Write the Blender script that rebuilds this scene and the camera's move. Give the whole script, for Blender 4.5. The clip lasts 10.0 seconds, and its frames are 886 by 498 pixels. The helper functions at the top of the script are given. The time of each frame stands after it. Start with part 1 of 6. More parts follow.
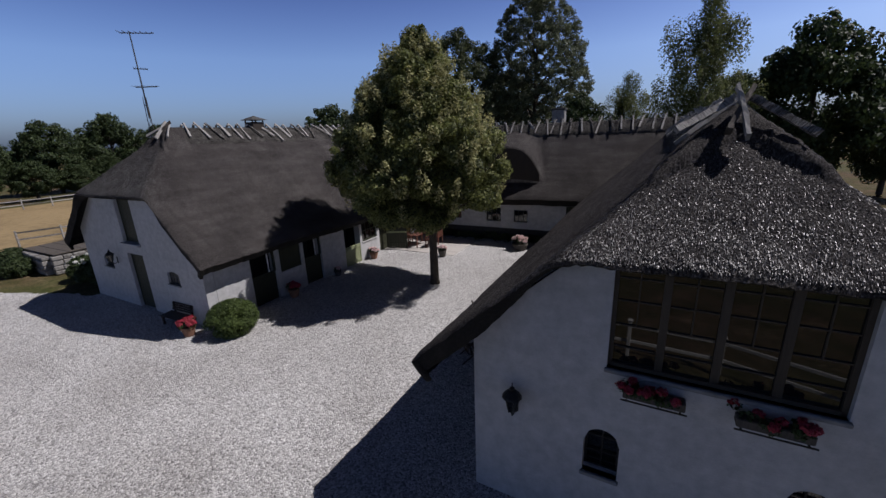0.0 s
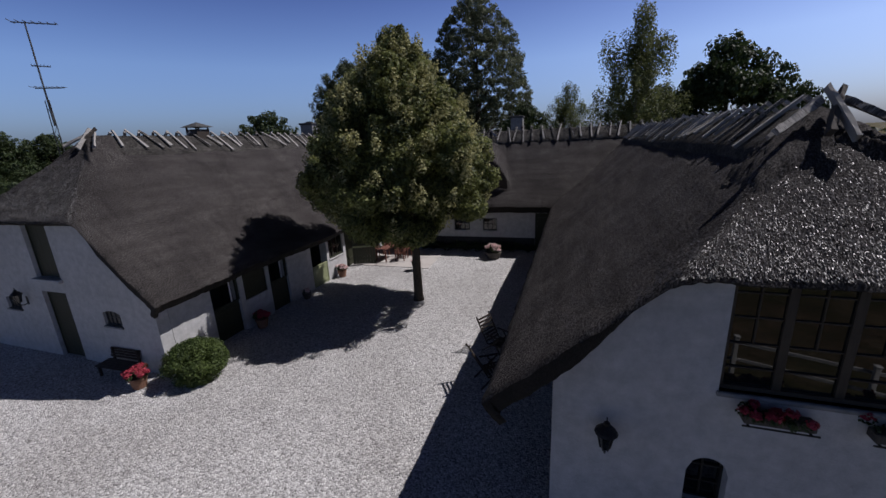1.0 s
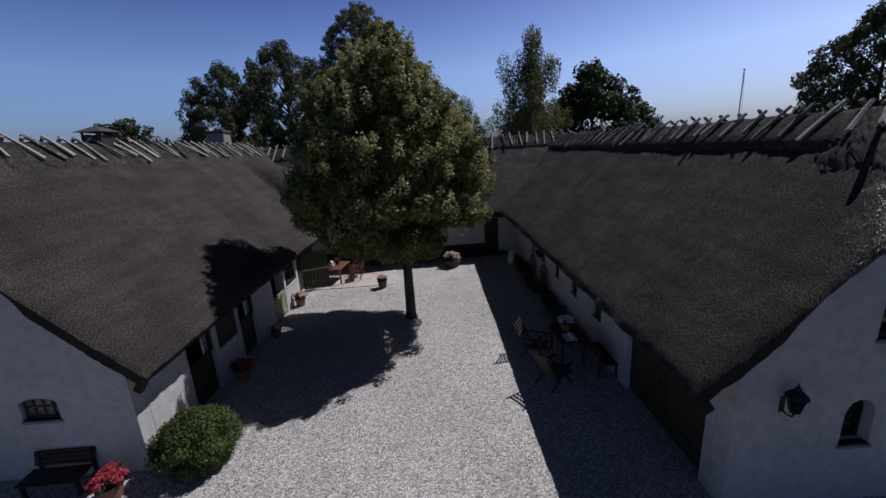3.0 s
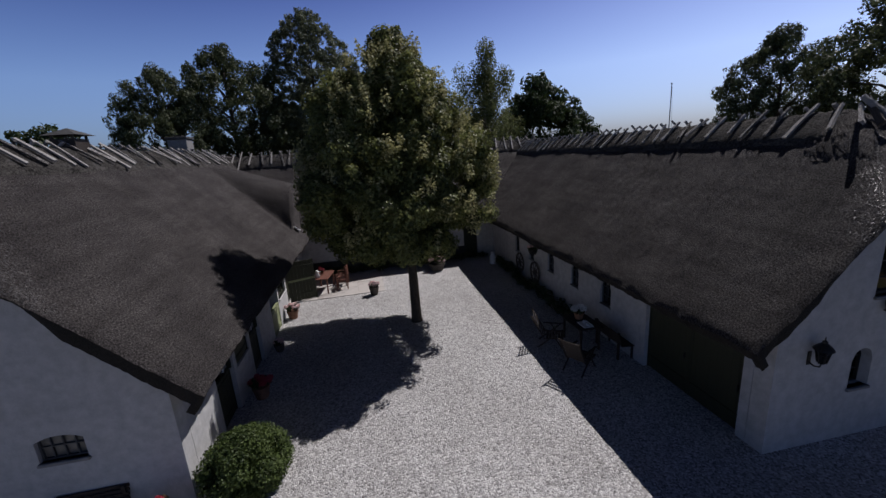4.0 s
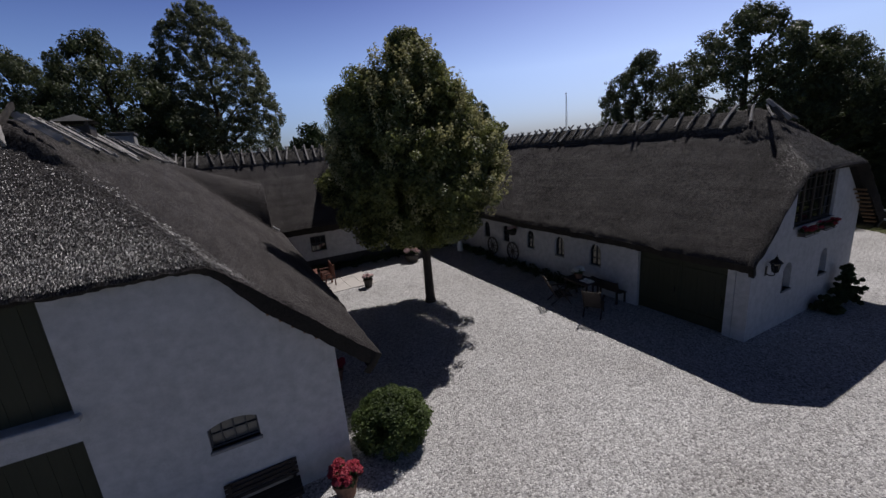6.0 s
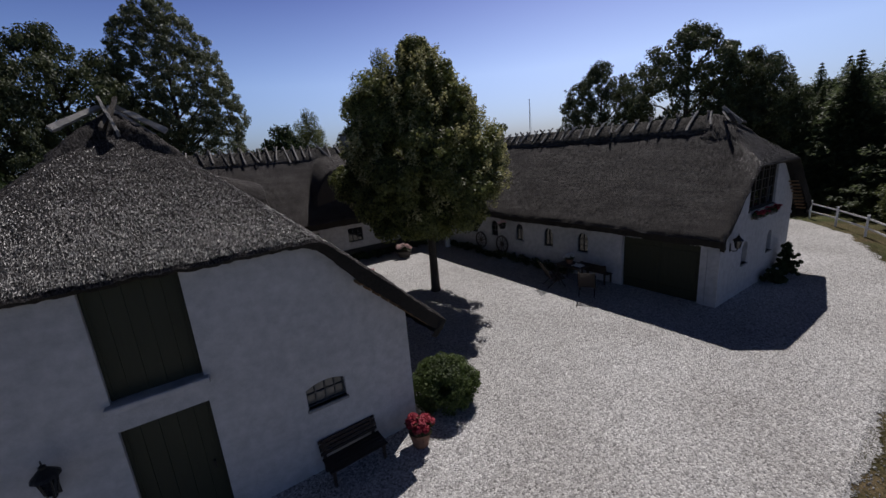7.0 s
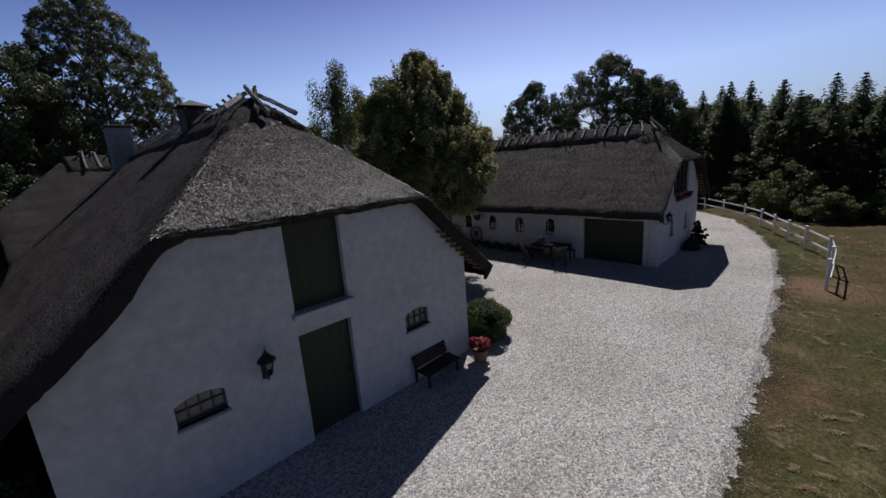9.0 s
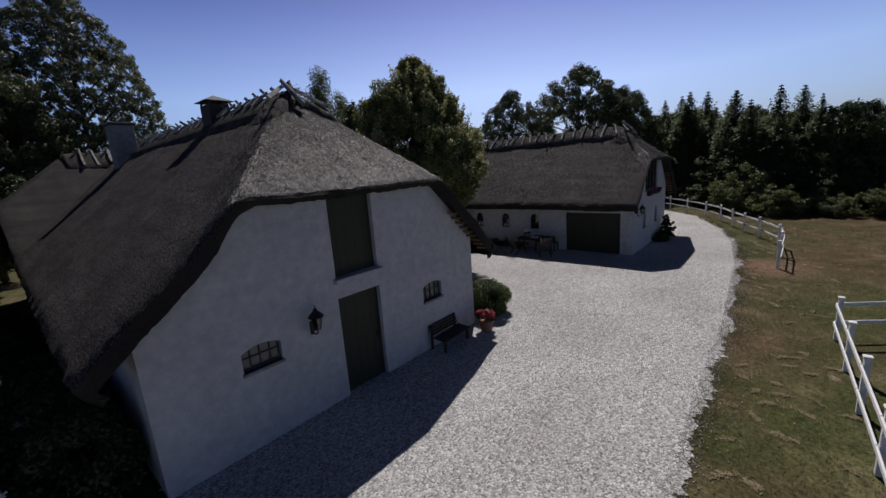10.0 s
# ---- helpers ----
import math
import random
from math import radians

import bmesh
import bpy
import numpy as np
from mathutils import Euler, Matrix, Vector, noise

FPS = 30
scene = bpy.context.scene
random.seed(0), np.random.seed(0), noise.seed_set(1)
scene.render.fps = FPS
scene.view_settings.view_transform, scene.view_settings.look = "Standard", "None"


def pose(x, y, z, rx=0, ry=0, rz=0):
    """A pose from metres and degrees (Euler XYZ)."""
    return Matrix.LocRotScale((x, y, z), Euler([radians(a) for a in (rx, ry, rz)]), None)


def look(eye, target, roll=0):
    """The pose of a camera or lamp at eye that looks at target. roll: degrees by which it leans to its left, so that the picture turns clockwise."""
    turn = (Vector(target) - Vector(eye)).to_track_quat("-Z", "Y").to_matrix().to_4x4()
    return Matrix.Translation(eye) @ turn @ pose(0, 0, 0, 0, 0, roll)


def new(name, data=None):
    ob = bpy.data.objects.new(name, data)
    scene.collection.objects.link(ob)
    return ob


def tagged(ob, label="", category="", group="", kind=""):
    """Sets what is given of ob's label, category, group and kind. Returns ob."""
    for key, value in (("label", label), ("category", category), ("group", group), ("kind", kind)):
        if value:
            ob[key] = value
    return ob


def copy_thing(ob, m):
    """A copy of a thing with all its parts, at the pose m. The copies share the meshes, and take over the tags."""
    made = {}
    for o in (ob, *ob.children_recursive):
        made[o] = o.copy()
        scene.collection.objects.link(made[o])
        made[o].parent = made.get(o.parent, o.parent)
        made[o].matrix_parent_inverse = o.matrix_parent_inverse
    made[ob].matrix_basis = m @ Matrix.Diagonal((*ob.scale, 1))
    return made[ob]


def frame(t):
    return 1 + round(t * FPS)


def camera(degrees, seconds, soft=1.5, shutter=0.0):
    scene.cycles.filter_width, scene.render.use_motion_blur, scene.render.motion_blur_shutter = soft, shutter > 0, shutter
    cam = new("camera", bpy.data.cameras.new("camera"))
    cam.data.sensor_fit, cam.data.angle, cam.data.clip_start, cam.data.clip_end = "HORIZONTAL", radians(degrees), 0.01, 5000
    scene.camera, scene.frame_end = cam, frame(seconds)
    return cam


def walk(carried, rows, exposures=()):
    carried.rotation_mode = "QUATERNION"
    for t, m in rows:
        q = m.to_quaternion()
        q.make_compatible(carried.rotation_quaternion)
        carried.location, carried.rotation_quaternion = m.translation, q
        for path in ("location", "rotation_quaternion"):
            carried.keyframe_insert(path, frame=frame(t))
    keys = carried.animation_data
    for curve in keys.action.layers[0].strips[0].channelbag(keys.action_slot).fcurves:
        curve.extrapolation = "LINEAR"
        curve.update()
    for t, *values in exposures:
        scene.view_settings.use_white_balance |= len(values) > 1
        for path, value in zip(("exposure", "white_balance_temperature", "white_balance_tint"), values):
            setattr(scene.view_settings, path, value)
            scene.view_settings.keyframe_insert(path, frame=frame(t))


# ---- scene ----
cam = camera(97.7, 10.0)
ROWS = [
    (0.0, (0.127, 0.091, 5.978), (-0.736, 1.807, 5.418), -2.3),
    (0.5, (-0.884, 0.153, 5.997), (-1.6, 1.939, 5.452), -2.6),
    (1.0, (-1.986, 0.242, 6.004), (-2.544, 2.087, 5.471), -2.7),
    (1.5, (-3.024, 0.301, 6.026), (-3.431, 2.187, 5.5), -2.9),
    (2.0, (-4.217, 0.306, 5.995), (-4.45, 2.225, 5.482), -3.0),
    (2.5, (-5.365, 0.344, 5.979), (-5.432, 2.276, 5.469), -3.2),
    (4.0, (-8.827, 0.466, 5.884), (-8.419, 2.366, 5.408), -3.9),
    (4.5, (-9.999, 0.526, 5.841), (-9.454, 2.39, 5.363), -4.3),
    (5.0, (-11.27, 0.591, 5.794), (-10.581, 2.406, 5.315), -4.5),
    (5.5, (-12.395, 0.682, 5.74), (-11.576, 2.441, 5.255), -4.6),
    (7.0, (-15.872, 0.815, 5.621), (-14.738, 2.391, 5.14), -4.6),
    (7.5, (-16.951, 0.827, 5.563), (-15.744, 2.349, 5.086), -4.6),
    (8.0, (-18.067, 0.763, 5.428), (-16.785, 2.229, 4.971), -4.7),
    (8.5, (-18.954, 0.818, 5.301), (-17.602, 2.221, 4.85), -4.5),
    (9.0, (-19.855, 0.848, 5.137), (-18.437, 2.187, 4.695), -4.1),
    (9.5, (-20.665, 0.817, 4.884), (-19.194, 2.108, 4.469), -4.3),
    (10.0, (-21.45, 0.802, 4.689), (-19.936, 2.043, 4.282), -4.1),
]
walk(cam, [(t, look(eye, target, roll)) for t, eye, target, roll in ROWS], [(0.0, -0.25, 6300, 16), (2.5, -0.42, 6200, 17), (5.0, -0.42, 6350, 15), (10.0, -0.41, 6480, 14)])

from mathutils import geometry

# ---- light ----
world = bpy.data.worlds.new("sky")
scene.world = world
world.use_nodes = True
wn = world.node_tree.nodes
SUN_EL, SUN_AZ = 52.0, 30.0  # degrees above the ground; degrees from +x towards +y
sky = wn.new("ShaderNodeTexSky")
sky.sky_type = "NISHITA"
sky.sun_disc = False
sky.sun_elevation = radians(SUN_EL)
sky.sun_rotation = radians(90 - SUN_AZ)
sky.air_density, sky.dust_density, sky.ozone_density = 1.0, 2.3, 2.2
wn["Background"].inputs["Strength"].default_value = 0.100
tint = wn.new("ShaderNodeMix")
tint.data_type, tint.blend_type = "RGBA", "MULTIPLY"
tint.inputs[0].default_value = 1.0
sky_co = wn.new("ShaderNodeTexCoord")
sky_up = wn.new("ShaderNodeSeparateXYZ")
world.node_tree.links.new(sky_co.outputs["Generated"], sky_up.inputs[0])
sky_falloff = wn.new("ShaderNodeValToRGB")  # bright blue low down; unseen sky overhead dimmed to cut fill in the shade
sky_falloff.color_ramp.elements[1].position = 0.17
for k, (p, c) in enumerate([(0.0, (0.86, 1.08, 1.62)), (0.17, (0.99, 1.17, 1.58)), (0.34, (0.46, 0.55, 0.98)), (0.52, (0.06, 0.065, 0.11)), (1.0, (0.03, 0.032, 0.05))]):
    e = sky_falloff.color_ramp.elements[k] if k < 2 else sky_falloff.color_ramp.elements.new(p)
    e.position, e.color = p, (*c, 1)
world.node_tree.links.new(sky_up.outputs["Z"], sky_falloff.inputs[0])
world.node_tree.links.new(sky_falloff.outputs[0], tint.inputs[7])
world.node_tree.links.new(sky.outputs[0], tint.inputs[6])
world.node_tree.links.new(tint.outputs[2], wn["Background"].inputs["Color"])
sun = new("sun", bpy.data.lights.new("sun", "SUN"))
sun.data.energy, sun.data.angle, sun.data.color = 5.0, radians(0.5), (1.0, 0.965, 0.925)
sun.matrix_world = look((30, 20, 60), (30 - math.cos(radians(SUN_AZ)) * math.cos(radians(SUN_EL)), 20 - math.sin(radians(SUN_AZ)) * math.cos(radians(SUN_EL)), 60 - math.sin(radians(SUN_EL))))


# ---- materials ----
def ramp_of(nodes, stops):
    r = nodes.new("ShaderNodeValToRGB")
    while len(r.color_ramp.elements) < len(stops):
        r.color_ramp.elements.new(0.5)
    for e, (p, c) in zip(r.color_ramp.elements, stops):
        e.position, e.color = p, (*c, 1)
    return r


def surface(name, dark, light, grain=8.0, blot=0.6, rough=0.9, metal=0.0, bump=0.3, depth=0.01, stretch=(1, 1, 1), blot_amount=0.5, random_amount=0.0, fine=40.0, spec=0.3, source="Object", spread=0.3):
    """Two colours mixed by a grain and by broad blots, with a bump from the grain."""
    m = bpy.data.materials.new(name)
    m.use_nodes = True
    n, l = m.node_tree.nodes, m.node_tree.links
    b = n["Principled BSDF"]
    b.inputs["Roughness"].default_value, b.inputs["Metallic"].default_value = rough, metal
    b.inputs["Specular IOR Level"].default_value = spec
    co = n.new("ShaderNodeTexCoord")
    mp = n.new("ShaderNodeMapping")
    mp.inputs["Scale"].default_value = stretch
    l.new(co.outputs[source], mp.inputs["Vector"])
    n1, n2, n3 = (n.new("ShaderNodeTexNoise") for _ in range(3))
    for t, s, d in ((n1, grain, 6), (n2, blot, 3), (n3, fine, 3)):
        t.inputs["Scale"].default_value, t.inputs["Detail"].default_value = s, d
        t.inputs["Roughness"].default_value = 0.65
        l.new(mp.outputs[0], t.inputs["Vector"])
    mix = n.new("ShaderNodeMath")
    mix.operation = "MULTIPLY_ADD"
    l.new(n2.outputs[0], mix.inputs[0])
    mix.inputs[1].default_value = blot_amount
    l.new(n1.outputs[0], mix.inputs[2])
    last = mix
    if random_amount:
        info = n.new("ShaderNodeObjectInfo")
        add = n.new("ShaderNodeMath")
        add.operation = "MULTIPLY_ADD"
        l.new(info.outputs["Random"], add.inputs[0])
        add.inputs[1].default_value = random_amount
        l.new(mix.outputs[0], add.inputs[2])
        last = add
    mid = 0.5 + 0.5 * blot_amount + 0.5 * random_amount
    r = ramp_of(n, [(max(0.0, mid - spread), dark), (min(1.0, mid + spread), light)])
    scl = n.new("ShaderNodeMath")
    scl.operation = "MULTIPLY"
    scl.inputs[1].default_value = 1.0
    l.new(last.outputs[0], scl.inputs[0])
    l.new(scl.outputs[0], r.inputs[0])
    l.new(r.outputs[0], b.inputs["Base Color"])
    if bump:
        s = n.new("ShaderNodeMath")
        s.operation = "ADD"
        l.new(n1.outputs[0], s.inputs[0])
        l.new(n3.outputs[0], s.inputs[1])
        bp = n.new("ShaderNodeBump")
        bp.inputs["Strength"].default_value, bp.inputs["Distance"].default_value = bump, depth
        l.new(s.outputs[0], bp.inputs["Height"])
        l.new(bp.outputs[0], b.inputs["Normal"])
    return m


def leaf_material(name, dark, light, through_light=0.25, rough=0.55, patch=1.2):
    """Leaves that differ one from another and let some light through."""
    m = bpy.data.materials.new(name)
    m.use_nodes = True
    n, l = m.node_tree.nodes, m.node_tree.links
    b = n["Principled BSDF"]
    b.inputs["Roughness"].default_value = rough
    b.inputs["Specular IOR Level"].default_value = 0.3
    geo = n.new("ShaderNodeNewGeometry")
    co = n.new("ShaderNodeTexCoord")
    ns = n.new("ShaderNodeTexNoise")
    ns.inputs["Scale"].default_value, ns.inputs["Detail"].default_value = patch, 2
    l.new(co.outputs["Object"], ns.inputs["Vector"])
    ma = n.new("ShaderNodeMath")
    ma.operation = "MULTIPLY_ADD"
    l.new(geo.outputs["Random Per Island"], ma.inputs[0])
    ma.inputs[1].default_value = 0.45
    l.new(ns.outputs[0], ma.inputs[2])
    r = ramp_of(n, [(0.42, dark), (1.02, light)])
    l.new(ma.outputs[0], r.inputs[0])
    tr = n.new("ShaderNodeBsdfTranslucent")
    l.new(r.outputs[0], b.inputs["Base Color"])
    l.new(r.outputs[0], tr.inputs["Color"])
    mx = n.new("ShaderNodeMixShader")
    mx.inputs[0].default_value = through_light
    l.new(b.outputs[0], mx.inputs[1])
    l.new(tr.outputs[0], mx.inputs[2])
    l.new(mx.outputs[0], n["Material Output"].inputs["Surface"])
    return m


def gravel_material():
    m = bpy.data.materials.new("gravel")
    m.use_nodes = True
    n, l = m.node_tree.nodes, m.node_tree.links
    b = n["Principled BSDF"]
    b.inputs["Roughness"].default_value = 0.85
    b.inputs["Specular IOR Level"].default_value = 0.2
    co = n.new("ShaderNodeTexCoord")
    v1, v2 = n.new("ShaderNodeTexVoronoi"), n.new("ShaderNodeTexVoronoi")
    v1.inputs["Scale"].default_value, v2.inputs["Scale"].default_value = 31.0, 80.0
    ns = n.new("ShaderNodeTexNoise")
    ns.inputs["Scale"].default_value, ns.inputs["Detail"].default_value = 0.35, 5
    for t in (v1, v2, ns):
        l.new(co.outputs["Object"], t.inputs["Vector"])
    sep = n.new("ShaderNodeSeparateColor")
    l.new(v1.outputs["Color"], sep.inputs[0])
    r1 = ramp_of(n, [(0.0, (0.17, 0.165, 0.16)), (0.22, (0.33, 0.322, 0.314)), (0.6, (0.46, 0.45, 0.44)), (1.0, (0.70, 0.69, 0.675))])
    l.new(sep.outputs[0], r1.inputs[0])
    r2 = ramp_of(n, [(0.35, (0.86, 0.85, 0.84)), (0.65, (1.06, 1.06, 1.06))])
    l.new(ns.outputs[0], r2.inputs[0])
    mul = n.new("ShaderNodeMix")
    mul.data_type, mul.blend_type = "RGBA", "MULTIPLY"
    mul.inputs[0].default_value = 1.0
    l.new(r1.outputs[0], mul.inputs[6])
    l.new(r2.outputs[0], mul.inputs[7])
    l.new(mul.outputs[2], b.inputs["Base Color"])
    bp = n.new("ShaderNodeBump")
    bp.invert = True
    bp.inputs["Strength"].default_value, bp.inputs["Distance"].default_value = 0.75, 0.026
    l.new(v1.outputs["Distance"], bp.inputs["Height"])
    bp2 = n.new("ShaderNodeBump")
    bp2.invert = True
    bp2.inputs["Strength"].default_value, bp2.inputs["Distance"].default_value = 0.6, 0.012
    l.new(v2.outputs["Distance"], bp2.inputs["Height"])
    l.new(bp.outputs[0], bp2.inputs["Normal"])
    l.new(bp2.outputs[0], b.inputs["Normal"])
    return m


def grass_material():
    """Mown meadow in a dry summer: green and straw-coloured patches, a bare worn spot by the fence."""
    m = bpy.data.materials.new("summer_grass")
    m.use_nodes = True
    n, l = m.node_tree.nodes, m.node_tree.links
    b = n["Principled BSDF"]
    b.inputs["Roughness"].default_value = 0.95
    b.inputs["Specular IOR Level"].default_value = 0.1
    co = n.new("ShaderNodeTexCoord")

    def grain(scale, detail, rough=0.6, stretch=None):
        t = n.new("ShaderNodeTexNoise")
        t.inputs["Scale"].default_value, t.inputs["Detail"].default_value, t.inputs["Roughness"].default_value = scale, detail, rough
        src = co.outputs["Object"]
        if stretch:
            mp = n.new("ShaderNodeMapping")
            mp.inputs["Scale"].default_value = stretch
            l.new(src, mp.inputs["Vector"])
            src = mp.outputs[0]
        l.new(src, t.inputs["Vector"])
        return t

    def mixed(kind, fac, a, c):
        x = n.new("ShaderNodeMix")
        x.data_type, x.blend_type = "RGBA", kind
        if isinstance(fac, float):
            x.inputs[0].default_value = fac
        else:
            l.new(fac, x.inputs[0])
        l.new(a, x.inputs[6])
        if isinstance(c, tuple):
            x.inputs[7].default_value = (*c, 1)
        else:
            l.new(c, x.inputs[7])
        return x.outputs[2]

    patch = grain(0.8, 8, 0.72)
    r1 = ramp_of(n, [(0.36, (0.047, 0.049, 0.022)), (0.46, (0.066, 0.060, 0.031)), (0.54, (0.085, 0.070, 0.043)), (0.64, (0.130, 0.105, 0.070))])
    l.new(patch.outputs[0], r1.inputs[0])
    broad = grain(0.12, 3)
    r2 = ramp_of(n, [(0.40, (0.82, 1.02, 0.72)), (0.60, (1.18, 1.0, 1.02))])
    l.new(broad.outputs[0], r2.inputs[0])
    fine = grain(13, 6, 0.75)
    r3 = ramp_of(n, [(0.36, (0.52, 0.55, 0.50)), (0.64, (1.55, 1.50, 1.42))])
    l.new(fine.outputs[0], r3.inputs[0])
    col = mixed("MULTIPLY", 1.0, mixed("MULTIPLY", 1.0, r1.outputs[0], r2.outputs[0]), r3.outputs[0])
    # the bare spot, with a ragged outline
    dist = n.new("ShaderNodeVectorMath")
    dist.operation = "DISTANCE"
    mp = n.new("ShaderNodeMapping")
    mp.inputs["Scale"].default_value = (1.0, 0.8, 1.0)
    l.new(co.outputs["Object"], mp.inputs["Vector"])
    l.new(mp.outputs[0], dist.inputs[0])
    dist.inputs[1].default_value = (-2.2, 0.2, 0)
    rag = n.new("ShaderNodeMath")
    rag.operation = "MULTIPLY_ADD"
    l.new(grain(1.6, 6, 0.7).outputs[0], rag.inputs[0])
    rag.inputs[1].default_value = 2.6
    l.new(dist.outputs["Value"], rag.inputs[2])
    r4 = ramp_of(n, [(0.0, (1, 1, 1)), (1.0, (0, 0, 0))])
    sc = n.new("ShaderNodeMapRange")
    sc.inputs["From Min"].default_value, sc.inputs["From Max"].default_value = 1.6, 3.0
    l.new(rag.outputs[0], sc.inputs["Value"])
    l.new(sc.outputs[0], r4.inputs[0])
    col = mixed("MIX", r4.outputs[0], col, (0.20, 0.125, 0.085))
    l.new(col, b.inputs["Base Color"])
    bp = n.new("ShaderNodeBump")
    bp.inputs["Strength"].default_value, bp.inputs["Distance"].default_value = 0.5, 0.03
    l.new(fine.outputs[0], bp.inputs["Height"])
    l.new(bp.outputs[0], b.inputs["Normal"])
    return m


def thatch_material():
    """Old reed laid in courses: grain of butt ends, broad weathered bands along the courses, a faint sheen."""
    m = bpy.data.materials.new("thatch")
    m.use_nodes = True
    n, l = m.node_tree.nodes, m.node_tree.links
    b = n["Principled BSDF"]
    b.inputs["Diffuse Roughness"].default_value = 0.0
    b.inputs["Specular IOR Level"].default_value = 0.08
    co = n.new("ShaderNodeTexCoord")

    def grain(scale, detail, stretch, rough=0.65):
        mp = n.new("ShaderNodeMapping")
        mp.inputs["Scale"].default_value = (*stretch, 1)
        l.new(co.outputs["UV"], mp.inputs["Vector"])
        t = n.new("ShaderNodeTexNoise")
        t.inputs["Scale"].default_value, t.inputs["Detail"].default_value, t.inputs["Roughness"].default_value = scale, detail, rough
        l.new(mp.outputs[0], t.inputs["Vector"])
        return t.outputs[0]

    def times(a, c):
        x = n.new("ShaderNodeMix")
        x.data_type, x.blend_type = "RGBA", "MULTIPLY"
        x.inputs[0].default_value = 1.0
        l.new(a, x.inputs[6])
        l.new(c, x.inputs[7])
        return x.outputs[2]

    ends = grain(30, 6, (1.25, 1.5))
    fine = grain(85, 3, (1.5, 0.7))
    r1 = ramp_of(n, [(0.40, (0.019, 0.0174, 0.0169)), (0.51, (0.053, 0.0487, 0.0472)), (0.62, (0.115, 0.107, 0.1047))])
    l.new(ends, r1.inputs[0])
    bands = ramp_of(n, [(0.36, (0.80, 0.79, 0.79)), (0.64, (1.18, 1.18, 1.18))])
    l.new(grain(1.5, 4, (0.30, 2.6)), bands.inputs[0])
    blots = ramp_of(n, [(0.34, (0.78, 0.77, 0.78)), (0.66, (1.20, 1.20, 1.19))])
    l.new(grain(0.9, 4, (1.0, 0.8)), blots.inputs[0])
    stems = ramp_of(n, [(0.36, (0.8, 0.79, 0.79)), (0.64, (1.24, 1.24, 1.24))])
    l.new(fine, stems.inputs[0])
    l.new(times(times(times(r1.outputs[0], stems.outputs[0]), bands.outputs[0]), blots.outputs[0]), b.inputs["Base Color"])
    rr = n.new("ShaderNodeMapRange")
    rr.inputs["From Min"].default_value, rr.inputs["From Max"].default_value = 0.35, 0.65
    rr.inputs["To Min"].default_value, rr.inputs["To Max"].default_value = 0.9, 0.7
    l.new(fine, rr.inputs["Value"])
    l.new(rr.outputs[0], b.inputs["Roughness"])
    add = n.new("ShaderNodeMath")
    add.operation = "ADD"
    l.new(ends, add.inputs[0])
    l.new(fine, add.inputs[1])
    bp = n.new("ShaderNodeBump")
    bp.inputs["Strength"].default_value, bp.inputs["Distance"].default_value = 1.0, 0.03
    l.new(add.outputs[0], bp.inputs["Height"])
    l.new(bp.outputs[0], b.inputs["Normal"])
    return m


def glass_material():
    m = bpy.data.materials.new("window_glass")
    m.use_nodes = True
    b = m.node_tree.nodes["Principled BSDF"]
    b.inputs["Base Color"].default_value = (0.008, 0.009, 0.010, 1)
    b.inputs["Roughness"].default_value = 0.02
    b.inputs["IOR"].default_value = 1.65
    return m


GRAVEL = gravel_material()
GLASS = glass_material()
THATCH = thatch_material()
# thatch darkened in colour for the shade under eaves and verges
THATCH_SHADE = surface("thatch_shade", (0.007, 0.0062, 0.0055), (0.026, 0.023, 0.02), grain=30, blot=2.0, rough=0.95, bump=0.8, depth=0.02)
RIDGE = surface("ridge_straw", (0.022, 0.0205, 0.019), (0.125, 0.118, 0.11), grain=18, blot=1.5, rough=0.9, bump=1.0, depth=0.05, stretch=(2.2, 1, 1), spread=0.16, spec=0.05)
LIME = surface("lime_wash", (0.33, 0.328, 0.325), (0.52, 0.518, 0.515), grain=5, blot=0.7, rough=0.9, bump=0.35, depth=0.03, fine=25)
TAR = surface("tarred_base", (0.015, 0.015, 0.016), (0.04, 0.04, 0.04), grain=6, blot=0.8, rough=0.7, bump=0.3)
DUSTY = surface("dusty_glass", (0.09, 0.085, 0.075), (0.16, 0.15, 0.13), grain=6, blot=1.2, rough=0.22, bump=0.0, spec=0.5)
TIMBER = surface("weathered_timber", (0.045, 0.0415, 0.039), (0.31, 0.297, 0.28), grain=6, blot=1.5, rough=0.85, bump=0.6, stretch=(14, 1, 14), random_amount=0.6)
OLD_TIMBER = surface("old_dark_timber", (0.035, 0.03, 0.026), (0.12, 0.105, 0.09), grain=6, blot=1.0, rough=0.85, bump=0.5, stretch=(10, 10, 1))
GREEN = surface("green_paint", (0.026, 0.028, 0.016), (0.036, 0.0385, 0.0225), grain=5, blot=1.2, rough=0.6, bump=0.2, stretch=(6, 6, 1))
GREEN_LIGHT = surface("faded_green_paint", (0.17, 0.19, 0.10), (0.27, 0.29, 0.17), grain=5, blot=1.2, rough=0.65, bump=0.2, stretch=(6, 6, 1))
WHITE_PAINT = surface("white_paint", (0.62, 0.62, 0.61), (0.82, 0.82, 0.81), grain=9, blot=1.5, rough=0.6, bump=0.15, stretch=(1, 1, 1))
IRON = surface("black_iron", (0.012, 0.012, 0.013), (0.035, 0.034, 0.033), grain=20, blot=3, rough=0.5, metal=0.4, bump=0.2)
RUST = surface("weathered_lead", (0.035, 0.035, 0.035), (0.09, 0.09, 0.09), grain=8, blot=2, rough=0.7, metal=0.0, bump=0.2)
